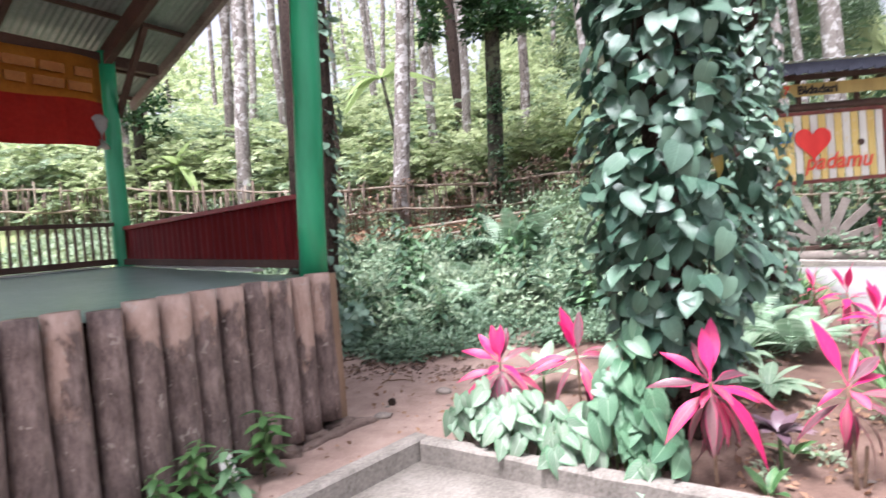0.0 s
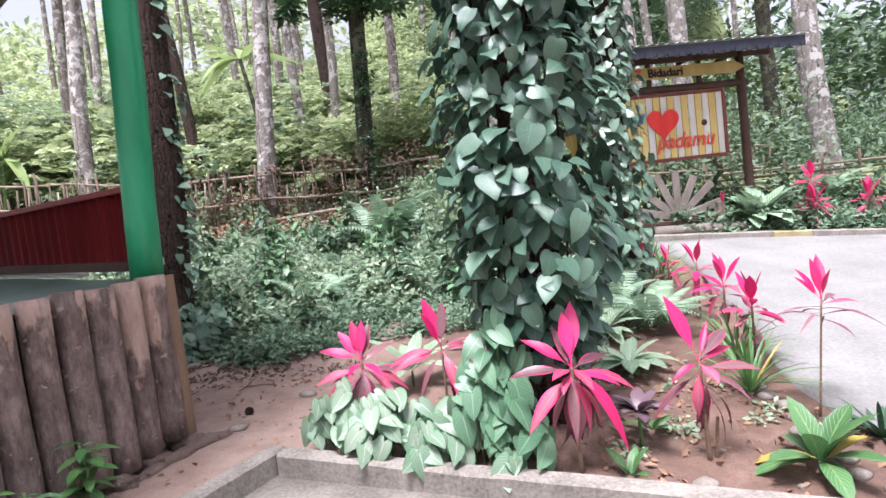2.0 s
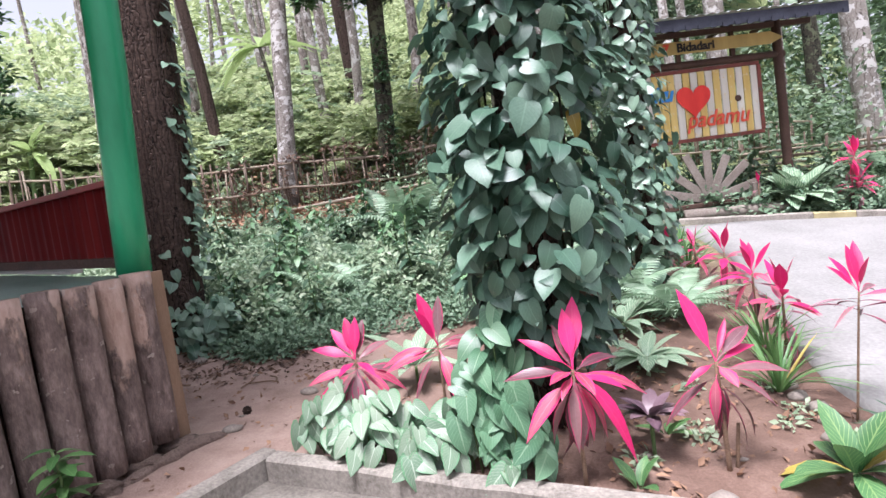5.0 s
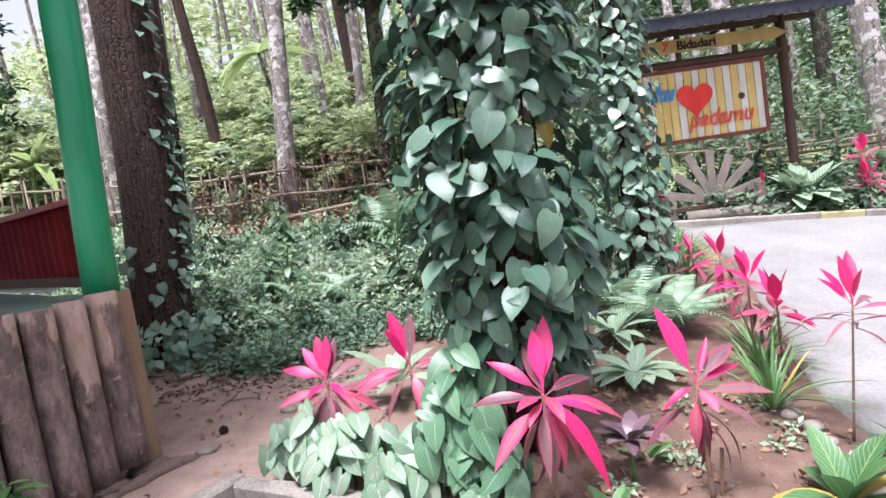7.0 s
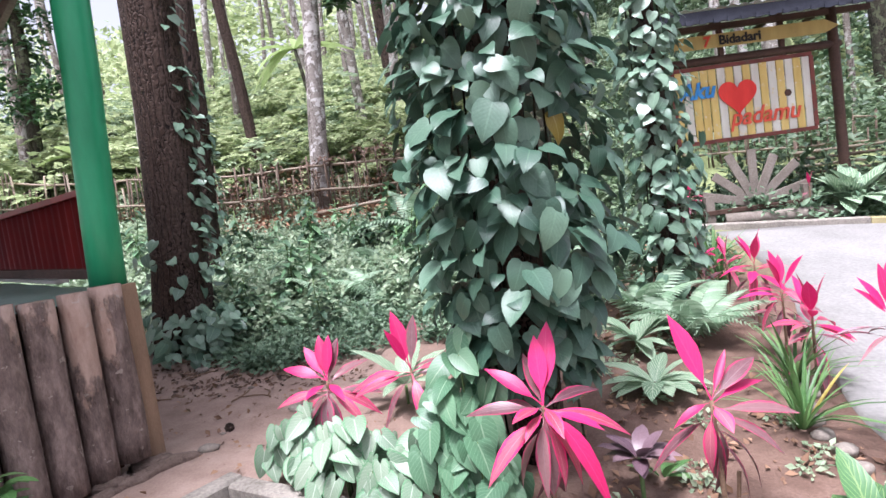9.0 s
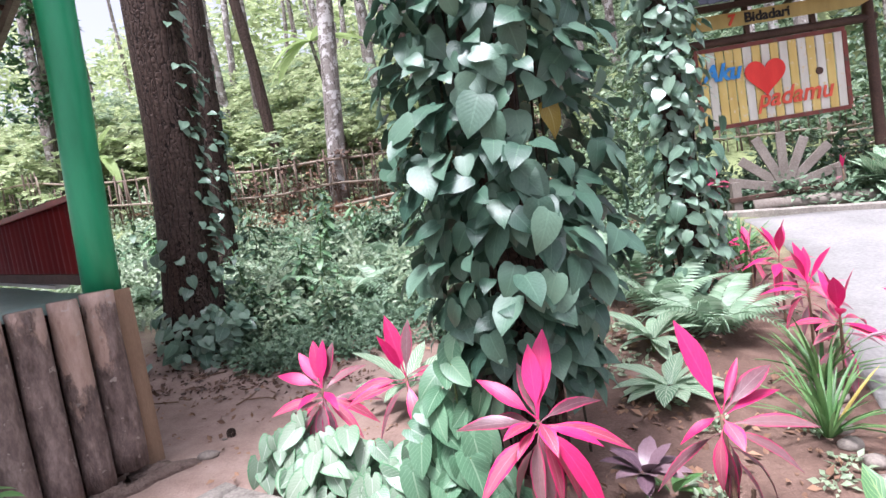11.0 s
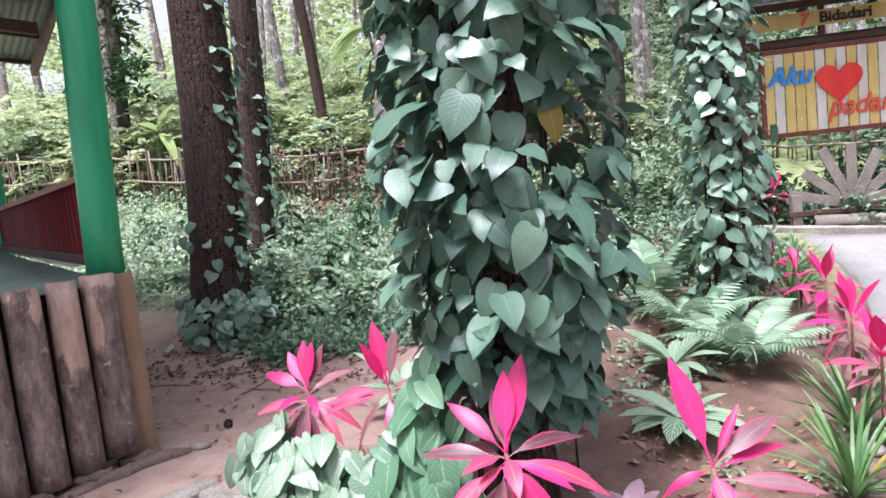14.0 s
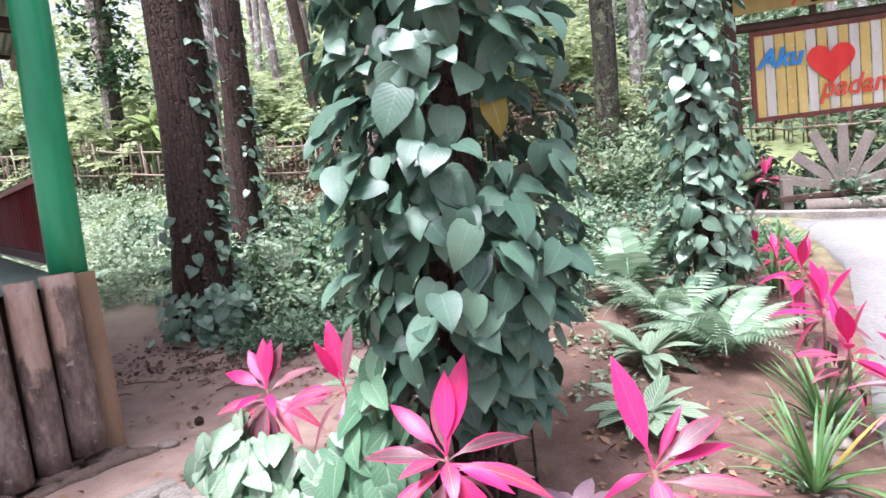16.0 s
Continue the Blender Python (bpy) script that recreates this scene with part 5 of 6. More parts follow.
p = scatter(260, -2.4, 0.4, 6.7, 8.8)
tagged(clumps("leaf_litter", SMALL, p, np.full(len(p), 0.14), np.full(len(p), 0.015), 7, 0.06, M_DRY), "dark crumbled leaf litter round the pine's foot", "litter", kind="stuff")
p = scatter(170, 1.7, 3.5, 3.7, 7.0)
tagged(clumps("leaf_litter", SMALL, p, np.full(len(p), 0.08), np.full(len(p), 0.012), 3, 0.065, M_LITTER), "curled dry leaves on the planting bed", "litter", kind="stuff")
p = scatter(26, 1.9, 3.3, 4.2, 7.2)
tagged(clumps("bed_weeds", SMALL, p, np.full(len(p), 0.10), np.full(len(p), 0.07), 30, 0.05, M_SHRUB2), "small creeping weeds on the planting bed", "weeds", kind="stuff")
# slope beyond the fence
def sprays(name, centres, radius, height, per, length, size, mat):
    """Bushes of flat feathery sprays that reach out from their stems in loose tiers."""
    c = np.repeat(np.asarray(centres, float), per, axis=0)
    n = len(c)
    a = RNG.random(n) * 2 * math.pi
    out = np.stack([np.cos(a), np.sin(a), np.zeros(n)], axis=1)
    reach = np.repeat(radius, per) * (0.15 + 0.6 * RNG.random(n))
    base = c + out * reach[:, None]
    base[:, 2] += np.repeat(height, per) * RNG.random(n)
    rise = 0.45 - 0.7 * RNG.random(n)
    L = length * (0.6 + 0.8 * RNG.random(n))
    k = 17
    t = np.linspace(0.05, 1, k)
    rib = out * np.cos(rise)[:, None] + np.stack([0 * a, 0 * a, np.sin(rise)], axis=1)
    loc = base[:, None] + rib[:, None] * (L[:, None, None] * t[None, :, None])
    loc[:, :, 2] -= 0.35 * L[:, None] * t[None] ** 2
    sgn = np.where(np.arange(k) % 2, 1.0, -1.0)
    sgn[-1] = 0
    side = np.stack([-np.sin(a), np.cos(a), np.zeros(n)], axis=1)
    d = rib[:, None] * 0.6 + side[:, None] * sgn[None, :, None] + 0.25 * RNG.normal(size=(n, k, 3))
    nr = np.zeros((n, k, 3)) + (0, 0, 1.0) + 0.3 * RNG.normal(size=(n, k, 3))
    s = size * L[:, None] / length * (1.1 - 0.5 * t[None]) * (0.8 + 0.4 * RNG.random((n, k)))
    return cloud(name, SMALL, loc.reshape(-1, 3), d.reshape(-1, 3), nr.reshape(-1, 3), s.reshape(-1), mat)


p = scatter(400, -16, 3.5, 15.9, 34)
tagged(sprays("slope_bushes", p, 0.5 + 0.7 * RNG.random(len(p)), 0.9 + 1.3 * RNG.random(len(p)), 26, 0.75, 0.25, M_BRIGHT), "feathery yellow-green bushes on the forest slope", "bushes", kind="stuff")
p = scatter(120, -16, 12, 15.9, 30)
tagged(sprays("slope_bushes", p, 0.5 + 0.6 * RNG.random(len(p)), 0.9 + 1.6 * RNG.random(len(p)), 24, 0.7, 0.22, M_SHRUB2), "feathery green bushes on the forest slope", "bushes", kind="stuff")
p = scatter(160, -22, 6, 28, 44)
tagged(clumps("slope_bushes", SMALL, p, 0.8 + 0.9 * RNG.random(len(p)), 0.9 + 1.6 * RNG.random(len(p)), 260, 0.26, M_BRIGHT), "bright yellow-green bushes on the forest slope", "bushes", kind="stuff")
p = scatter(130, -20, 18, 17, 46)
tagged(clumps("slope_bushes", SMALL, p, 0.5 + 0.6 * RNG.random(len(p)), 0.6 + 1.0 * RNG.random(len(p)), 260, 0.17, M_MID), "mid-green bushes on the forest slope", "bushes", kind="stuff")
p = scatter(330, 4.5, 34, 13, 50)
tagged(clumps("slope_bushes", SMALL, p, 0.8 + 1.0 * RNG.random(len(p)), 1.0 + 1.8 * RNG.random(len(p)), 520, 0.16, M_SHADED), "green bushes behind the yard, shade painted into their leaves", "bushes", kind="stuff")
p = scatter(80, 1.6, 5.2, 11.2, 15.6)
tagged(clumps("slope_bushes", SMALL, p, 0.3 + 0.3 * RNG.random(len(p)), 0.4 + 0.7 * RNG.random(len(p)), 130, 0.12, M_MID), "green bushes before the fence", "bushes", kind="stuff")
p = scatter(45, -8, 4, 15.2, 17.0)
tagged(clumps("dry_brush", SMALL, p, 0.3 + 0.3 * RNG.random(len(p)), 0.3 + 0.6 * RNG.random(len(p)), 110, 0.12, M_LITTER), "brown withered brush behind the fence", "brush", kind="stuff")
p = scatter(170, -9, 4, 15.1, 18.5)
tagged(clumps("undergrowth", SMALL, p, 0.3 + 0.3 * RNG.random(len(p)), 0.3 + 0.6 * RNG.random(len(p)), 110, 0.11, M_SHRUB2), "pale green leafy weeds behind the fence", "undergrowth", kind="stuff")
# far canopy that closes the view
p = scatter(120, -50, 40, 42, 85)
p[:, 2] += RNG.random(len(p)) * 11
tagged(clumps("far_woods", SMALL, p, 2.0 + 2 * RNG.random(len(p)), 2.5 + 2.5 * RNG.random(len(p)), 170, 0.75, M_BRIGHT), "distant bright woods on the hill", "woods", kind="stuff")

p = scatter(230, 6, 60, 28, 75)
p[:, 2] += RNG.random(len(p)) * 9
tagged(clumps("far_woods", SMALL, p, 1.8 + 2 * RNG.random(len(p)), 2.5 + 2.5 * RNG.random(len(p)), 190, 0.6, M_SHADED), "distant green woods beyond the yard, shade painted into their leaves", "woods", kind="stuff")

p = scatter(40, -60, 6, 36, 62)
p[:, 2] += 1 + RNG.random(len(p)) * 7
tagged(clumps("far_woods", SMALL, p, 1.8 + 2 * RNG.random(len(p)), 2.2 + 2.2 * RNG.random(len(p)), 150, 0.5, M_BRIGHT), "bright distant canopy on the hill", "woods", kind="stuff")


def fence_y(x):
    return 14.95 + 0.25 * math.sin(x * 0.5)


def fence_dip(x):
    """The rails sag a little below the rise of the ground to the east."""
    return 0.08 * min(max(0.0, x + 1.5), 4.0)


fence = empty("bamboo_fence", Matrix.Translation((0, 15, gz(0, 15))), "rickety fence of thin bamboo stakes and rails", "fence")
FI = Matrix.Translation((0, -15, -gz(0, 15)))


def fenced(ob):
    ob.parent = fence
    ob.matrix_parent_inverse = FI
    return ob


for i in range(195):
    x = -13 + i * 0.12 + rnd(-0.07, 0.07)
    y = fence_y(x)
    z = gz(x, y) - fence_dip(x)
    h = rnd(0.85, 1.45)
    fenced(tube("stake", line((x, y, z - 0.1), (x + rnd(-0.10, 0.10), y + rnd(-0.04, 0.04), z + h), 3), [rnd(0.012, 0.024)] * 3, M_BAMBOO_D if i % 5 else M_BAMBOO, None, 7))
for lvl, side in ((0.58, -0.03), (1.12, 0.03)):
    for k in range(7):
        x0, x1 = -13 + k * 3.3, -13 + k * 3.3 + 3.6
        pts = [Vector((x, fence_y(x) + side, gz(x, fence_y(x)) - fence_dip(x) + lvl + 0.06 * noise.noise(Vector((x, lvl * 9, 0))))) for x in np.linspace(x0, x1, 9)]
        fenced(tube("rail", pts, [rnd(0.02, 0.03)] * 9, M_BAMBOO, None, 8))
p = [(x, fence_y(x), gz(x, fence_y(x)) + rnd(0.3, 1.25)) for x in [rnd(-4.2, 3.5) for _ in range(80)]]
tagged(clumps("dry_creeper", SMALL, p, np.full(80, 0.18), np.full(80, 0.26), 22, 0.10, M_DRY), "dead brown creeper tangled on the fence", "creeper", kind="stuff")
for k, (x0, y0, x1, y1, h) in enumerate(((-1.4, 14.0, 2.0, 14.3, 0.22), (-0.6, 13.5, 1.8, 13.9, 0.14), (-2.2, 13.7, 0.5, 13.4, 0.12))):
    o = tube("fallen_pole", line((x0, y0, gz(x0, y0) + h), (x1, y1, gz(x1, y1) + h), 6), [0.035] * 6, M_BAMBOO, None, 9)
    tagged(o, "pale fallen bamboo pole lying on dry litter", "pole", "fallen poles")

# leafy dark tree and a broad-leaved plant beyond the pavilion
leafy = tree_at("dark_tree", -8.4, 16.2, (0.1, 0, 3.0), 0.16, 0.12, M_DARKBARK, "dark tree smothered in hanging leaves beyond the pavilion", 12, CROWN, 31)
c = np.array([(rnd(-0.8, 0.8), rnd(-0.5, 0.5), rnd(2.2, 5.8)) for _ in range(30)])
clumps("hanging_foliage", SMALL, c, np.full(30, 0.26), np.full(30, 0.45), 40, 0.20, M_DARKLEAF, leafy)
bl = empty("broad_leaved_tree", Matrix.Translation((-7.3, 15.8, gz(-7.3, 15.8))), "young plant with upright bright yellow-green leaves", "plant")
tube("stem", line((0, 0, -0.05), (0.1, 0, 1.6), 6), [0.07, 0.065, 0.06, 0.055, 0.05, 0.045], M_STEM, bl, 9)
for k in range(7):
    a, tl = k * 2.4, (1.3, 0.9, 0.5, 1.1, 0.2, -0.2, 0.7)[k]
    leaf_at(bl, leaf_mesh("banana", LANCE[1:3], k, M_BANANA), (0.1, 0, 1.55), frame_dir(a, tl), frame_dir(a, tl + 1.57), 0.75 + 0.1 * (k % 3), 1.1)

rails = empty("bamboo_rail", Matrix.Translation((10, 13.2, gz(10, 13.2))), "low bamboo rails on short stakes behind the yard", "fence")
for k in range(4):
    tube("rail", line((-2.2, 0.03 * k, 0.25 + 0.13 * k), (2.6, 0.3, 0.15 + 0.14 * k), 6), [0.03] * 6, M_BAMBOO if k % 2 else M_BAMBOO_D, rails, 8)
for k in range(6):
    tube("stake", line((-2.1 + k * 0.9, 0.12, -0.2), (-2.1 + k * 0.9 + 0.03, 0.12, 0.85), 4), [0.03] * 4, M_BAMBOO_D, rails, 8)

# broad-leaved plant on a thin stem behind the fence
bp = empty("broad_leaved_tree", Matrix.Translation((-1.35, 16.6, gz(-1.35, 16.6))), "thin-stemmed plant with long bright drooping leaves", "plant")
tube("stem", [Vector((-0.08 * k, 0, 0.5 * k)) for k in range(8)], [0.07 - 0.004 * k for k in range(8)], M_DARKBARK, bp, 9)
for k in range(9):
    a = (3.3, 2.6, 0.2, 3.9, 5.6, 1.6, 2.9, 3.6, 6.0)[k]
    tl = (0.35, 0.15, 0.25, 0.1, 0.5, 0.9, 0.75, -0.1, 0.1)[k]
    leaf_at(bp, leaf_mesh("banana", LANCE[1:3], k, M_BANANA), (-0.56, 0, 3.5), frame_dir(a, tl), frame_dir(a, tl + 1.57), 1.1 + 0.15 * (k % 3), 0.95)


# ---- sign with its little roof ----
SY = 11.15
sign = empty("heart_sign", Matrix.Translation((6.1, SY, gz(6.1, SY))), "roofed timber sign, yellow and white boards with a red heart", "sign")
SI = Matrix.Translation((-6.1, -SY, -gz(6.1, SY)))


def signed(ob, parent=None):
    ob.parent = sign
    ob.matrix_parent_inverse = SI
    return ob


TURN_S = 0.045          # the boards stand slightly turned


def sp(x, z, y=0.0):
    """A point on the sign's face: along it, height, and how far in front."""
    return Vector((4.98 + (x - 4.98) * math.cos(TURN_S) + y * math.sin(TURN_S), SY - 0.05 + (x - 4.98) * math.sin(TURN_S) - y * math.cos(TURN_S), z))


for x in (4.72, 7.52):
    b, tp = sp(x, gz(x, SY) - 0.1), sp(x - 0.02, 3.6)
    signed(tube("post", line(b, tp, 6), [0.085, 0.08, 0.078, 0.078, 0.075, 0.072], M_DARKWOOD, None, 12, 0.12, int(x)))
for x in (5.75, 6.7):
    signed(part("short_post", beam(sp(x, 2.95), sp(x, 3.6), 0.07, 0.07), M_DARKWOOD))
signed(tube("cross_beam", line(sp(4.6, 3.03), sp(7.6, 3.03), 6), [0.06] * 6, M_DARKWOOD, None, 12, 0.12, 4))
X0, X1, Z0, Z1 = 4.98, 7.10, 1.80, 2.93
nb_ = 16
for i in range(nb_):
    w = (X1 - X0) / nb_
    x = X0 + w * (i + 0.5)
    bm = box_bm(w * 0.88, 0.022, Z1 - Z0 - 0.05 + rnd(-0.02, 0.02), Matrix.Translation(sp(x, (Z0 + Z1) / 2, rnd(-0.003, 0.003))) @ Matrix.Rotation(TURN_S, 4, "Z") @ Matrix.Rotation(rnd(-0.006, 0.006), 4, "Y"), 0.004)
    signed(part("board", bm, M_PYEL if i % 2 == 0 or i in (3,) else M_PWHITE))
signed(part("backing", beam(sp(X0, 2.1, -0.03), sp(X1, 2.1, -0.03), 0.02, 0.08), M_DARKWOOD))
signed(part("backing", beam(sp(X0, 2.7, -0.03), sp(X1, 2.7, -0.03), 0.02, 0.08), M_DARKWOOD))
for a, b in ((sp(X0 - 0.03, Z0, 0.01), sp(X1 + 0.03, Z0, 0.01)), (sp(X0 - 0.03, Z1, 0.01), sp(X1 + 0.03, Z1, 0.01)), (sp(X0 - 0.02, Z0 + 0.03, 0.012), sp(X0 - 0.02, Z1 - 0.03, 0.012)), (sp(X1 + 0.02, Z0 + 0.03, 0.012), sp(X1 + 0.02, Z1 - 0.03, 0.012))):
    signed(part("frame_rail", beam(a, b, 0.05, 0.06), M_FRAME))
# the heart, cut from thin board
bm = bmesh.new()
ring = []
for k in range(48):
    t = 2 * math.pi * k / 48
    hx, hz = 16 * math.sin(t) ** 3, 13 * math.cos(t) - 5 * math.cos(2 * t) - 2 * math.cos(3 * t) - math.cos(4 * t)
    ring.append(bm.verts.new(sp(5.93 + hx * 0.0185, 2.45 + hz * 0.0185, 0.035)))
fc = bm.faces.new(ring)
ex = bmesh.ops.extrude_face_region(bm, geom=[fc])
bmesh.ops.translate(bm, vec=(0, -0.014, 0), verts=[v for v in ex["geom"] if isinstance(v, bmesh.types.BMVert)])
bmesh.ops.recalc_face_normals(bm, faces=bm.faces)
signed(part("heart", bm, M_HEART, None, "red painted heart"))
bm = bmesh.new()
bmesh.ops.create_cone(bm, cap_ends=True, segments=14, radius1=0.055, radius2=0.05, depth=0.012, matrix=Matrix.Translation(sp(6.72, 2.39, 0.022)) @ Matrix.Rotation(math.pi / 2, 4, "X"))
signed(part("knot", bm, M_DARKWOOD))


def lettering(text, x, z, high, mat, shear=0.25, y=0.032, bold=0.012, squeeze=1.0, tilt=0.0):
    cu = bpy.data.curves.new("lettering", "FONT")
    cu.body, cu.size, cu.extrude, cu.offset, cu.shear = text, high, 0.006, bold, shear
    tmp = bpy.data.objects.new("lettering", cu)
    scene.collection.objects.link(tmp)
    me = bpy.data.meshes.new_from_object(tmp.evaluated_get(bpy.context.evaluated_depsgraph_get()))
    bpy.data.objects.remove(tmp)
    me.materials.clear()
    me.materials.append(mat)
    ob = new("lettering", me)
    ob.matrix_basis = Matrix.Translation(sp(x, z, y)) @ Matrix.Rotation(TURN_S, 4, "Z") @ Matrix.Rotation(-tilt, 4, "Y") @ Matrix.Rotation(math.pi / 2, 4, "X") @ Matrix.Diagonal((squeeze, 1, 1, 1))
    return signed(ob)


lettering("Aku", 5.02, 2.48, 0.335, M_LBLUE, 0.3)
lettering("padamu", 5.78, 2.0, 0.37, M_LRED, 0.3, bold=0.005, squeeze=0.94)
# arrow board
bm = bmesh.new()
out = [(4.72, 3.19), (7.30, 3.19), (7.52, 3.28), (7.30, 3.39), (4.72, 3.39)]
f = bm.faces.new([bm.verts.new(sp(x, z, 0.12)) for x, z in out])
ex = bmesh.ops.extrude_face_region(bm, geom=[f])
bmesh.ops.translate(bm, vec=(0, -0.025, 0), verts=[v for v in ex["geom"] if isinstance(v, bmesh.types.BMVert)])
bmesh.ops.recalc_face_normals(bm, faces=bm.faces)
arrow = signed(part("arrow_board", bm, M_ARROW, None, "ochre pointed name board"))
for ob in (lettering("7", 5.42, 3.22, 0.20, M_LRED, 0.1, 0.155, 0.008), lettering("Bidadari", 5.66, 3.225, 0.19, M_LBLACK, 0.0, 0.155, 0.005, 1.05)):
    ob.parent, ob.matrix_parent_inverse = arrow, Matrix()
# small roof: two slopes of sheet, a dark fascia with blue blocks
bm = bmesh.new()
prev = None
for i in range(121):
    x = 4.2 + 4.1 * i / 120
    w = 0.012 * math.sin(i * 2 * math.pi / 5)
    cur = [bm.verts.new(sp(x, 3.64 + w, 0.75)), bm.verts.new(sp(x, 3.72 + w, 0.0)), bm.verts.new(sp(x, 3.64 + w, -0.75))]
    if prev:
        bm.faces.new((prev[0], cur[0], cur[1], prev[1]))
        bm.faces.new((prev[1], cur[1], cur[2], prev[2]))
    prev = cur
signed(part("roof_sheet", bm, M_ZINC_L, None, "pale corrugated roof sheet", False))
fascia = signed(part("fascia", beam(sp(4.25, 3.53, 0.70), sp(8.25, 3.53, 0.70), 0.03, 0.17), M_NAVY, None, "dark fascia board"))
for i in range(20):
    x = 4.38 + i * 0.2
    part("fascia_block", box_bm(0.09, 0.02, 0.06, Matrix.Translation(sp(x, 3.46, 0.725)) @ Matrix.Rotation(TURN_S, 4, "Z")), M_NAVY, fascia)
for x in (4.72, 5.75, 6.7, 7.5):
    signed(part("roof_rafter", beam(sp(x, 3.54, 0.68), sp(x, 3.63, 0.0), 0.05, 0.07), M_DARKWOOD))
    signed(part("roof_rafter", beam(sp(x, 3.54, -0.68), sp(x, 3.63, 0.0), 0.05, 0.07), M_DARKWOOD))
signed(part("wall_plate", beam(sp(4.4, 3.52), sp(8.1, 3.52), 0.09, 0.09), M_DARKWOOD))

# ---- fan-backed bench of rough boards ----
FB = Vector((5.88, 10.75, 0))
fz = gz(FB.x, FB.y)
bench = empty("fan_bench", Matrix.Translation((FB.x, FB.y, fz)), "rustic bench with a fan of weathered boards as its back", "bench")
for k in range(7):
    a = radians(14 + k * 25.3)
    L = 0.70 + 0.05 * math.sin(k * 2.1)
    bm = box_bm(L, 0.03, 0.13, Matrix.Rotation(-a, 4, "Y") @ Matrix.Translation((0.10 + L / 2, 0, 0)), 0.008)
    for v in bm.verts:
        v.co.y += 0.012 * (k % 2)
        v.co.z += 0.80 - fz
    part("fan_board", bm, M_WOOD, bench)
part("seat_beam", box_bm(1.65, 0.10, 0.07, Matrix.Translation((0, -0.08, 0.74 - fz)), 0.01), M_DARKWOOD, bench)
part("bench_leg", box_bm(0.12, 0.12, 0.55, Matrix.Translation((-0.72, -0.05, 0.22))), M_WOOD, bench)
part("bench_leg", box_bm(0.12, 0.12, 0.55, Matrix.Translation((0.72, -0.05, 0.22))), M_WOOD, bench)
o = tube("bench_log", line((6.95, 10.48, gz(6.95, 10.5) + 0.16), (5.35, 10.62, gz(5.4, 10.5) + 0.12), 7), [0.10] * 7, M_WOOD, None, 12, 0.15, 8)
tagged(o, "weathered grey log lying at the yard's edge", "log")

# planting behind the yard's kerb
for i, (x, s) in enumerate(((7.25, 0.62), (7.05, 0.45), (4.75, 0.4))):
    rosette("broad_green_plant", x, yard_edge(x) + 0.5, 20, s, BROAD, M_GREY, "large plant with broad grey-green leaves behind the kerb", 300 + i, (0.1, 1.3), 0, 1.1, 0.3)
for i, (x, h, s) in enumerate(((8.0, 0.5, 0.38), (8.1, 0.9, 0.32), (6.6, 0.55, 0.24), (8.95, 0.6, 0.38), (9.9, 0.8, 0.38), (10.9, 0.9, 0.4), (5.0, 0.45, 0.3))):
    zz = gz(x, yard_edge(x) + 0.5)
    cordyline(x, yard_edge(x) + 0.45 + 0.2 * (i % 2), zz + h, s, 320 + i, None, 4 if i != 2 else 3, 9 if i != 2 else 0, 7 if i != 2 else 2)
p = np.array([(x, yard_edge(x) + rnd(0.25, 0.9), gz(x, yard_edge(x) + 0.5)) for x in [rnd(4.4, 14) for _ in range(90)]])
tagged(clumps("border_shrubs", SMALL, p, np.full(90, 0.28), 0.25 + 0.4 * RNG.random(90), 120, 0.10, M_SHRUB), "low dark green shrubs behind the kerb", "shrubs", kind="stuff")
p = np.array([(x, rnd(11.2, 12.6), gz(x, 11.6)) for x in [rnd(4.2, 13) for _ in range(90)]])
tagged(clumps("border_shrubs", SMALL, p, np.full(90, 0.4), 0.4 + 0.7 * RNG.random(90), 130, 0.12, M_SHADED), "green shrubs behind the sign", "shrubs", kind="stuff")

# ---- small things on the ground ----
bm = bmesh.new()
for k in range(34):
    a, h = k * 2.4, k / 34
    r = 0.030 * math.sin(math.pi * (0.12 + 0.85 * h))
    box_bm(0.016, 0.012, 0.006, Matrix.Translation((r * math.cos(a), r * math.sin(a), 0.006 + 0.05 * h)) @ Matrix.Rotation(a, 4, "Z") @ Matrix.Rotation(-0.5, 4, "Y"), 0, bm)
o = part("pine_cone", bm, M_CONE)
o.matrix_basis = Matrix.Translation((-0.505, 5.85, gz(-0.5, 5.85) + 0.012)) @ Matrix.Rotation(1.2, 4, "X")
tagged(o, "small dark pine cone on bare earth", "pine cone")
random.seed(77)
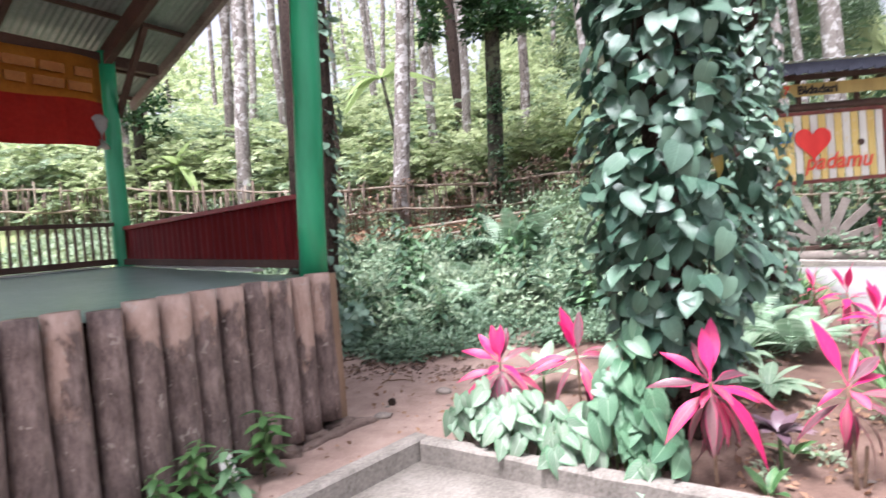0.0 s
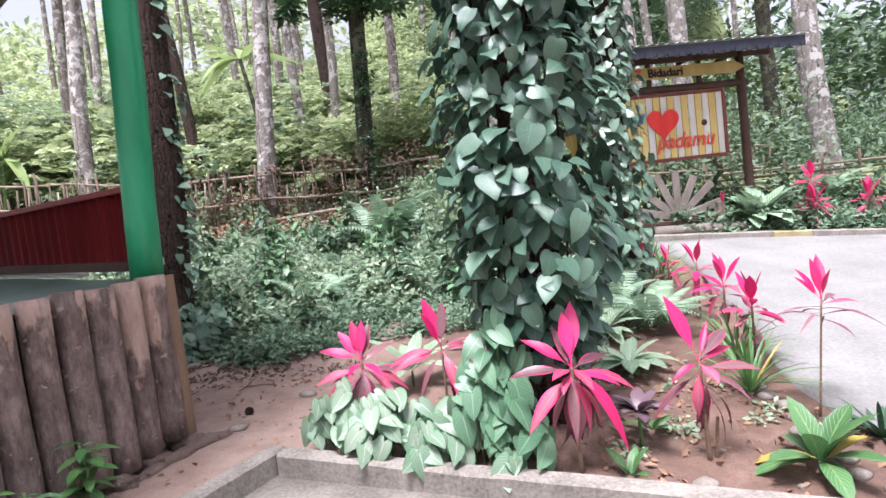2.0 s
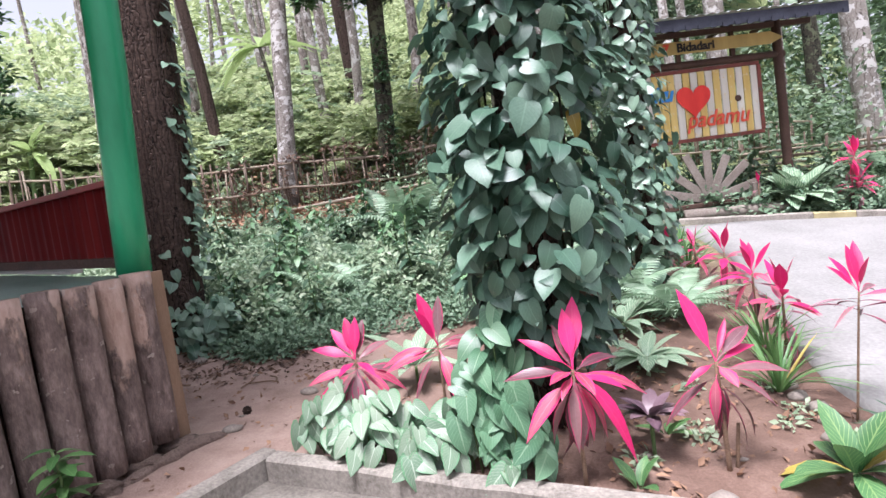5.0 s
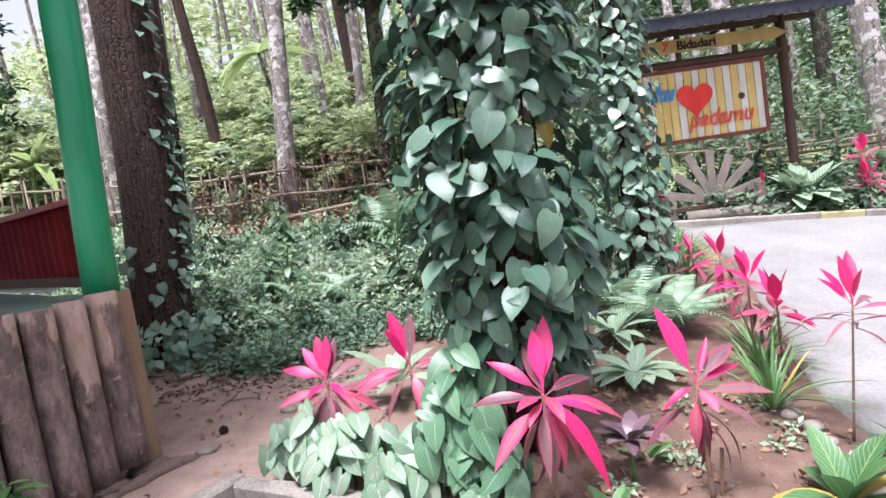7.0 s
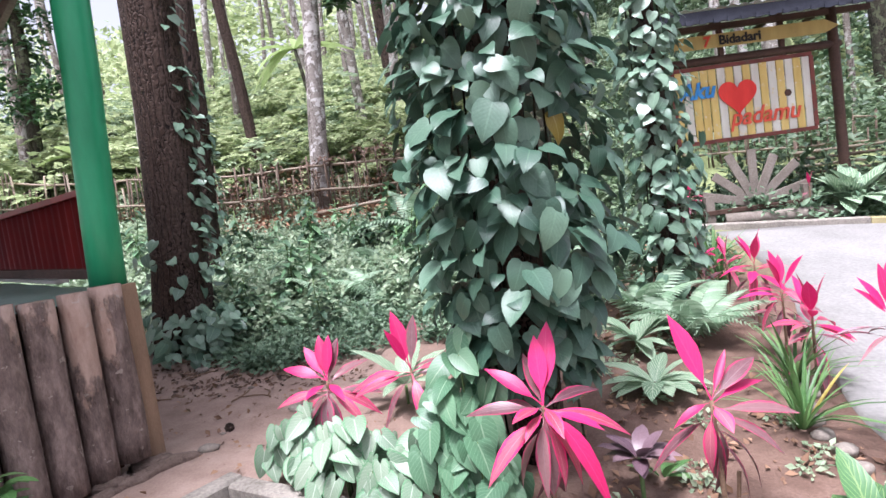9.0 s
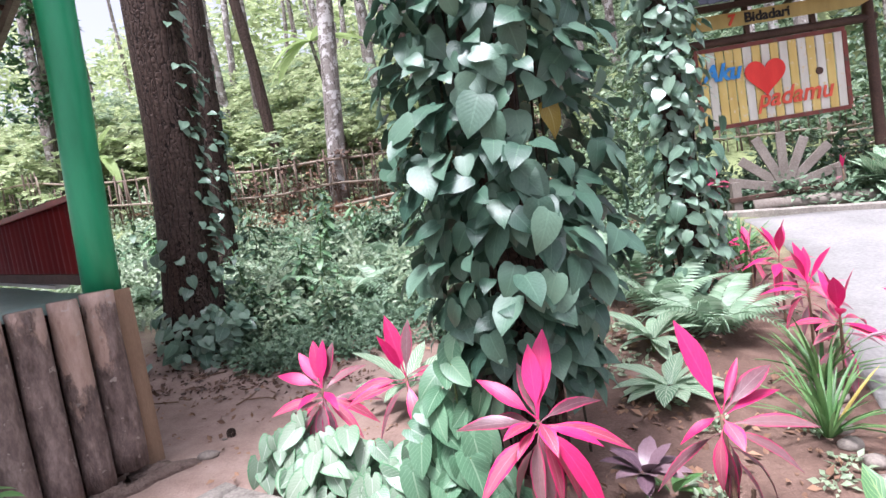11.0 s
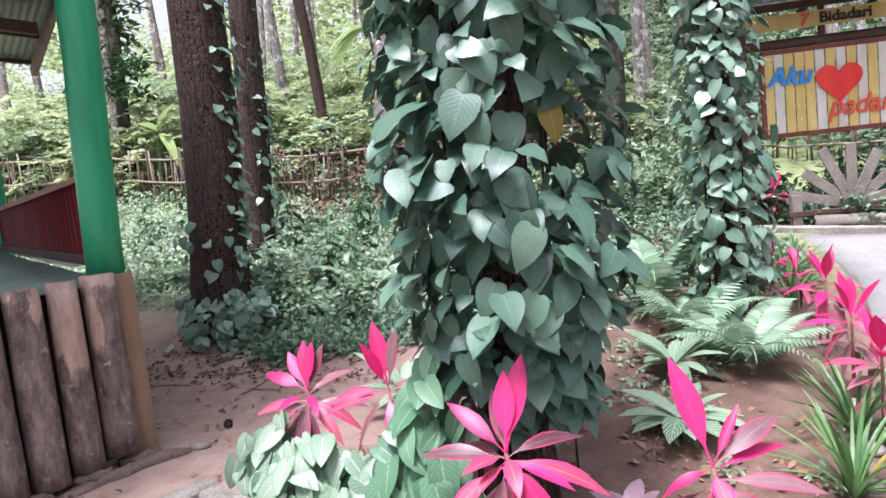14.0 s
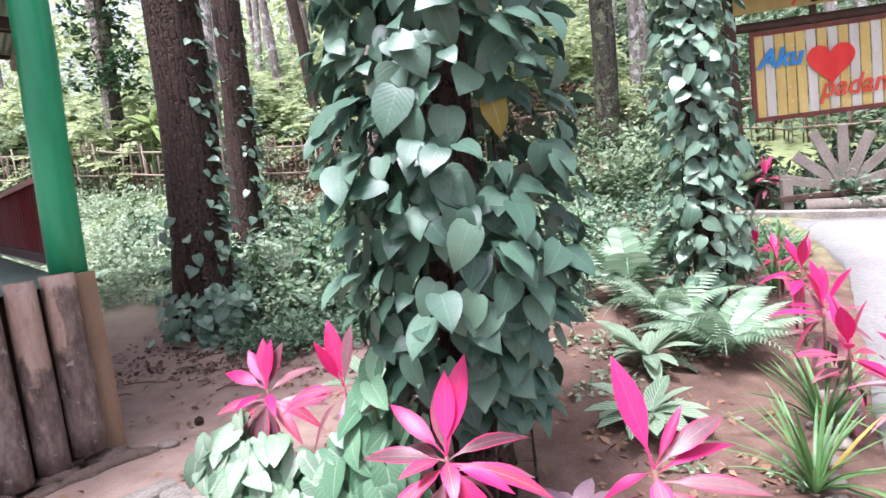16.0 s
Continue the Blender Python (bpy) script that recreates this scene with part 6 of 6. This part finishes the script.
for k in range(26):
    x, y = rnd(-1.5, 0.3), rnd(5.2, 8.0)
    if k > 15:
        x, y = rnd(1.9, 3.2), rnd(3.6, 6.2)
    bm = bmesh.new()
    bmesh.ops.create_icosphere(bm, subdivisions=2, radius=1)
    r = rnd(0.012, 0.03) if k % 7 else 0.06
    for v in bm.verts:
        v.co = v.co * (1 + 0.3 * noise.noise(v.co + Vector((k * 2.0, 0, 0))))
        v.co = Vector((v.co.x * r * 1.3, v.co.y * r, v.co.z * r * 0.6))
    o = part("stone", bm, M_STONE, None, "", False)
    o.matrix_basis = Matrix.Translation((x, y, gz(x, y) + r * 0.25))
    tagged(o, "small rounded stone half sunk in the earth", "stone", "stones on the earth")
for k in range(22):
    x, y, a = rnd(-1.7, -0.2), rnd(6.4, 8.3), rnd(0, 3.1)
    L = rnd(0.12, 0.45)
    o = tube("twig", [Vector((L * (q - 0.5), 0.02 * math.sin(q * 5 + k), 0.01 * math.sin(q * 3))) for q in np.linspace(0, 1, 5)], [0.006] * 5, M_STEM_B, None, 6)
    o.matrix_basis = Matrix.Translation((x, y, gz(x, y) + 0.012)) @ Matrix.Rotation(a, 4, "Z")
    tagged(o, "thin dry twig on bare earth", "twig", "fallen twigs")
for k in range(14):
    x = 3.32 + 0.5 * max(0, k - 4) * 0.1 + rnd(-0.05, 0.05)
    y = 3.6 + k * 0.17
    bm = bmesh.new()
    bmesh.ops.create_icosphere(bm, subdivisions=2, radius=1)
    for v in bm.verts:
        v.co = v.co * (1 + 0.25 * noise.noise(v.co * 1.4 + Vector((k * 5.0, 1, 0))))
        v.co = Vector((v.co.x * 0.07, v.co.y * 0.06, v.co.z * 0.04))
    o = part("edging_stone", bm, M_STONE, None, "", False)
    o.matrix_basis = Matrix.Translation((x - 0.12, y, gz(x, y) + 0.02))
    tagged(o, "rough grey edging stone beside the yard", "stone", "edging stones")

# weeds at the foot of the log front
for i, (r, h, sz) in enumerate(((0.98, 0.45, 0.17), (1.35, 0.36, 0.14), (1.75, 0.34, 0.13), (2.2, 0.26, 0.14), (1.5, 0.44, 0.16))):
    q = C0 + PU * r - PV * (0.36 + 0.1 * (i % 2))
    tall_weed(q.x, q.y, h, 26, sz, M_WEED if i % 2 else M_STRAP, "leafy green weed at the foot of the log front", 400 + i)
tagged(part("leaning_board", beam((-1.34, 4.22, 0.20), (-1.10, 3.85, 0.025), 0.09, 0.035), M_WHITE), "pale short board leaning by the log front", "board")
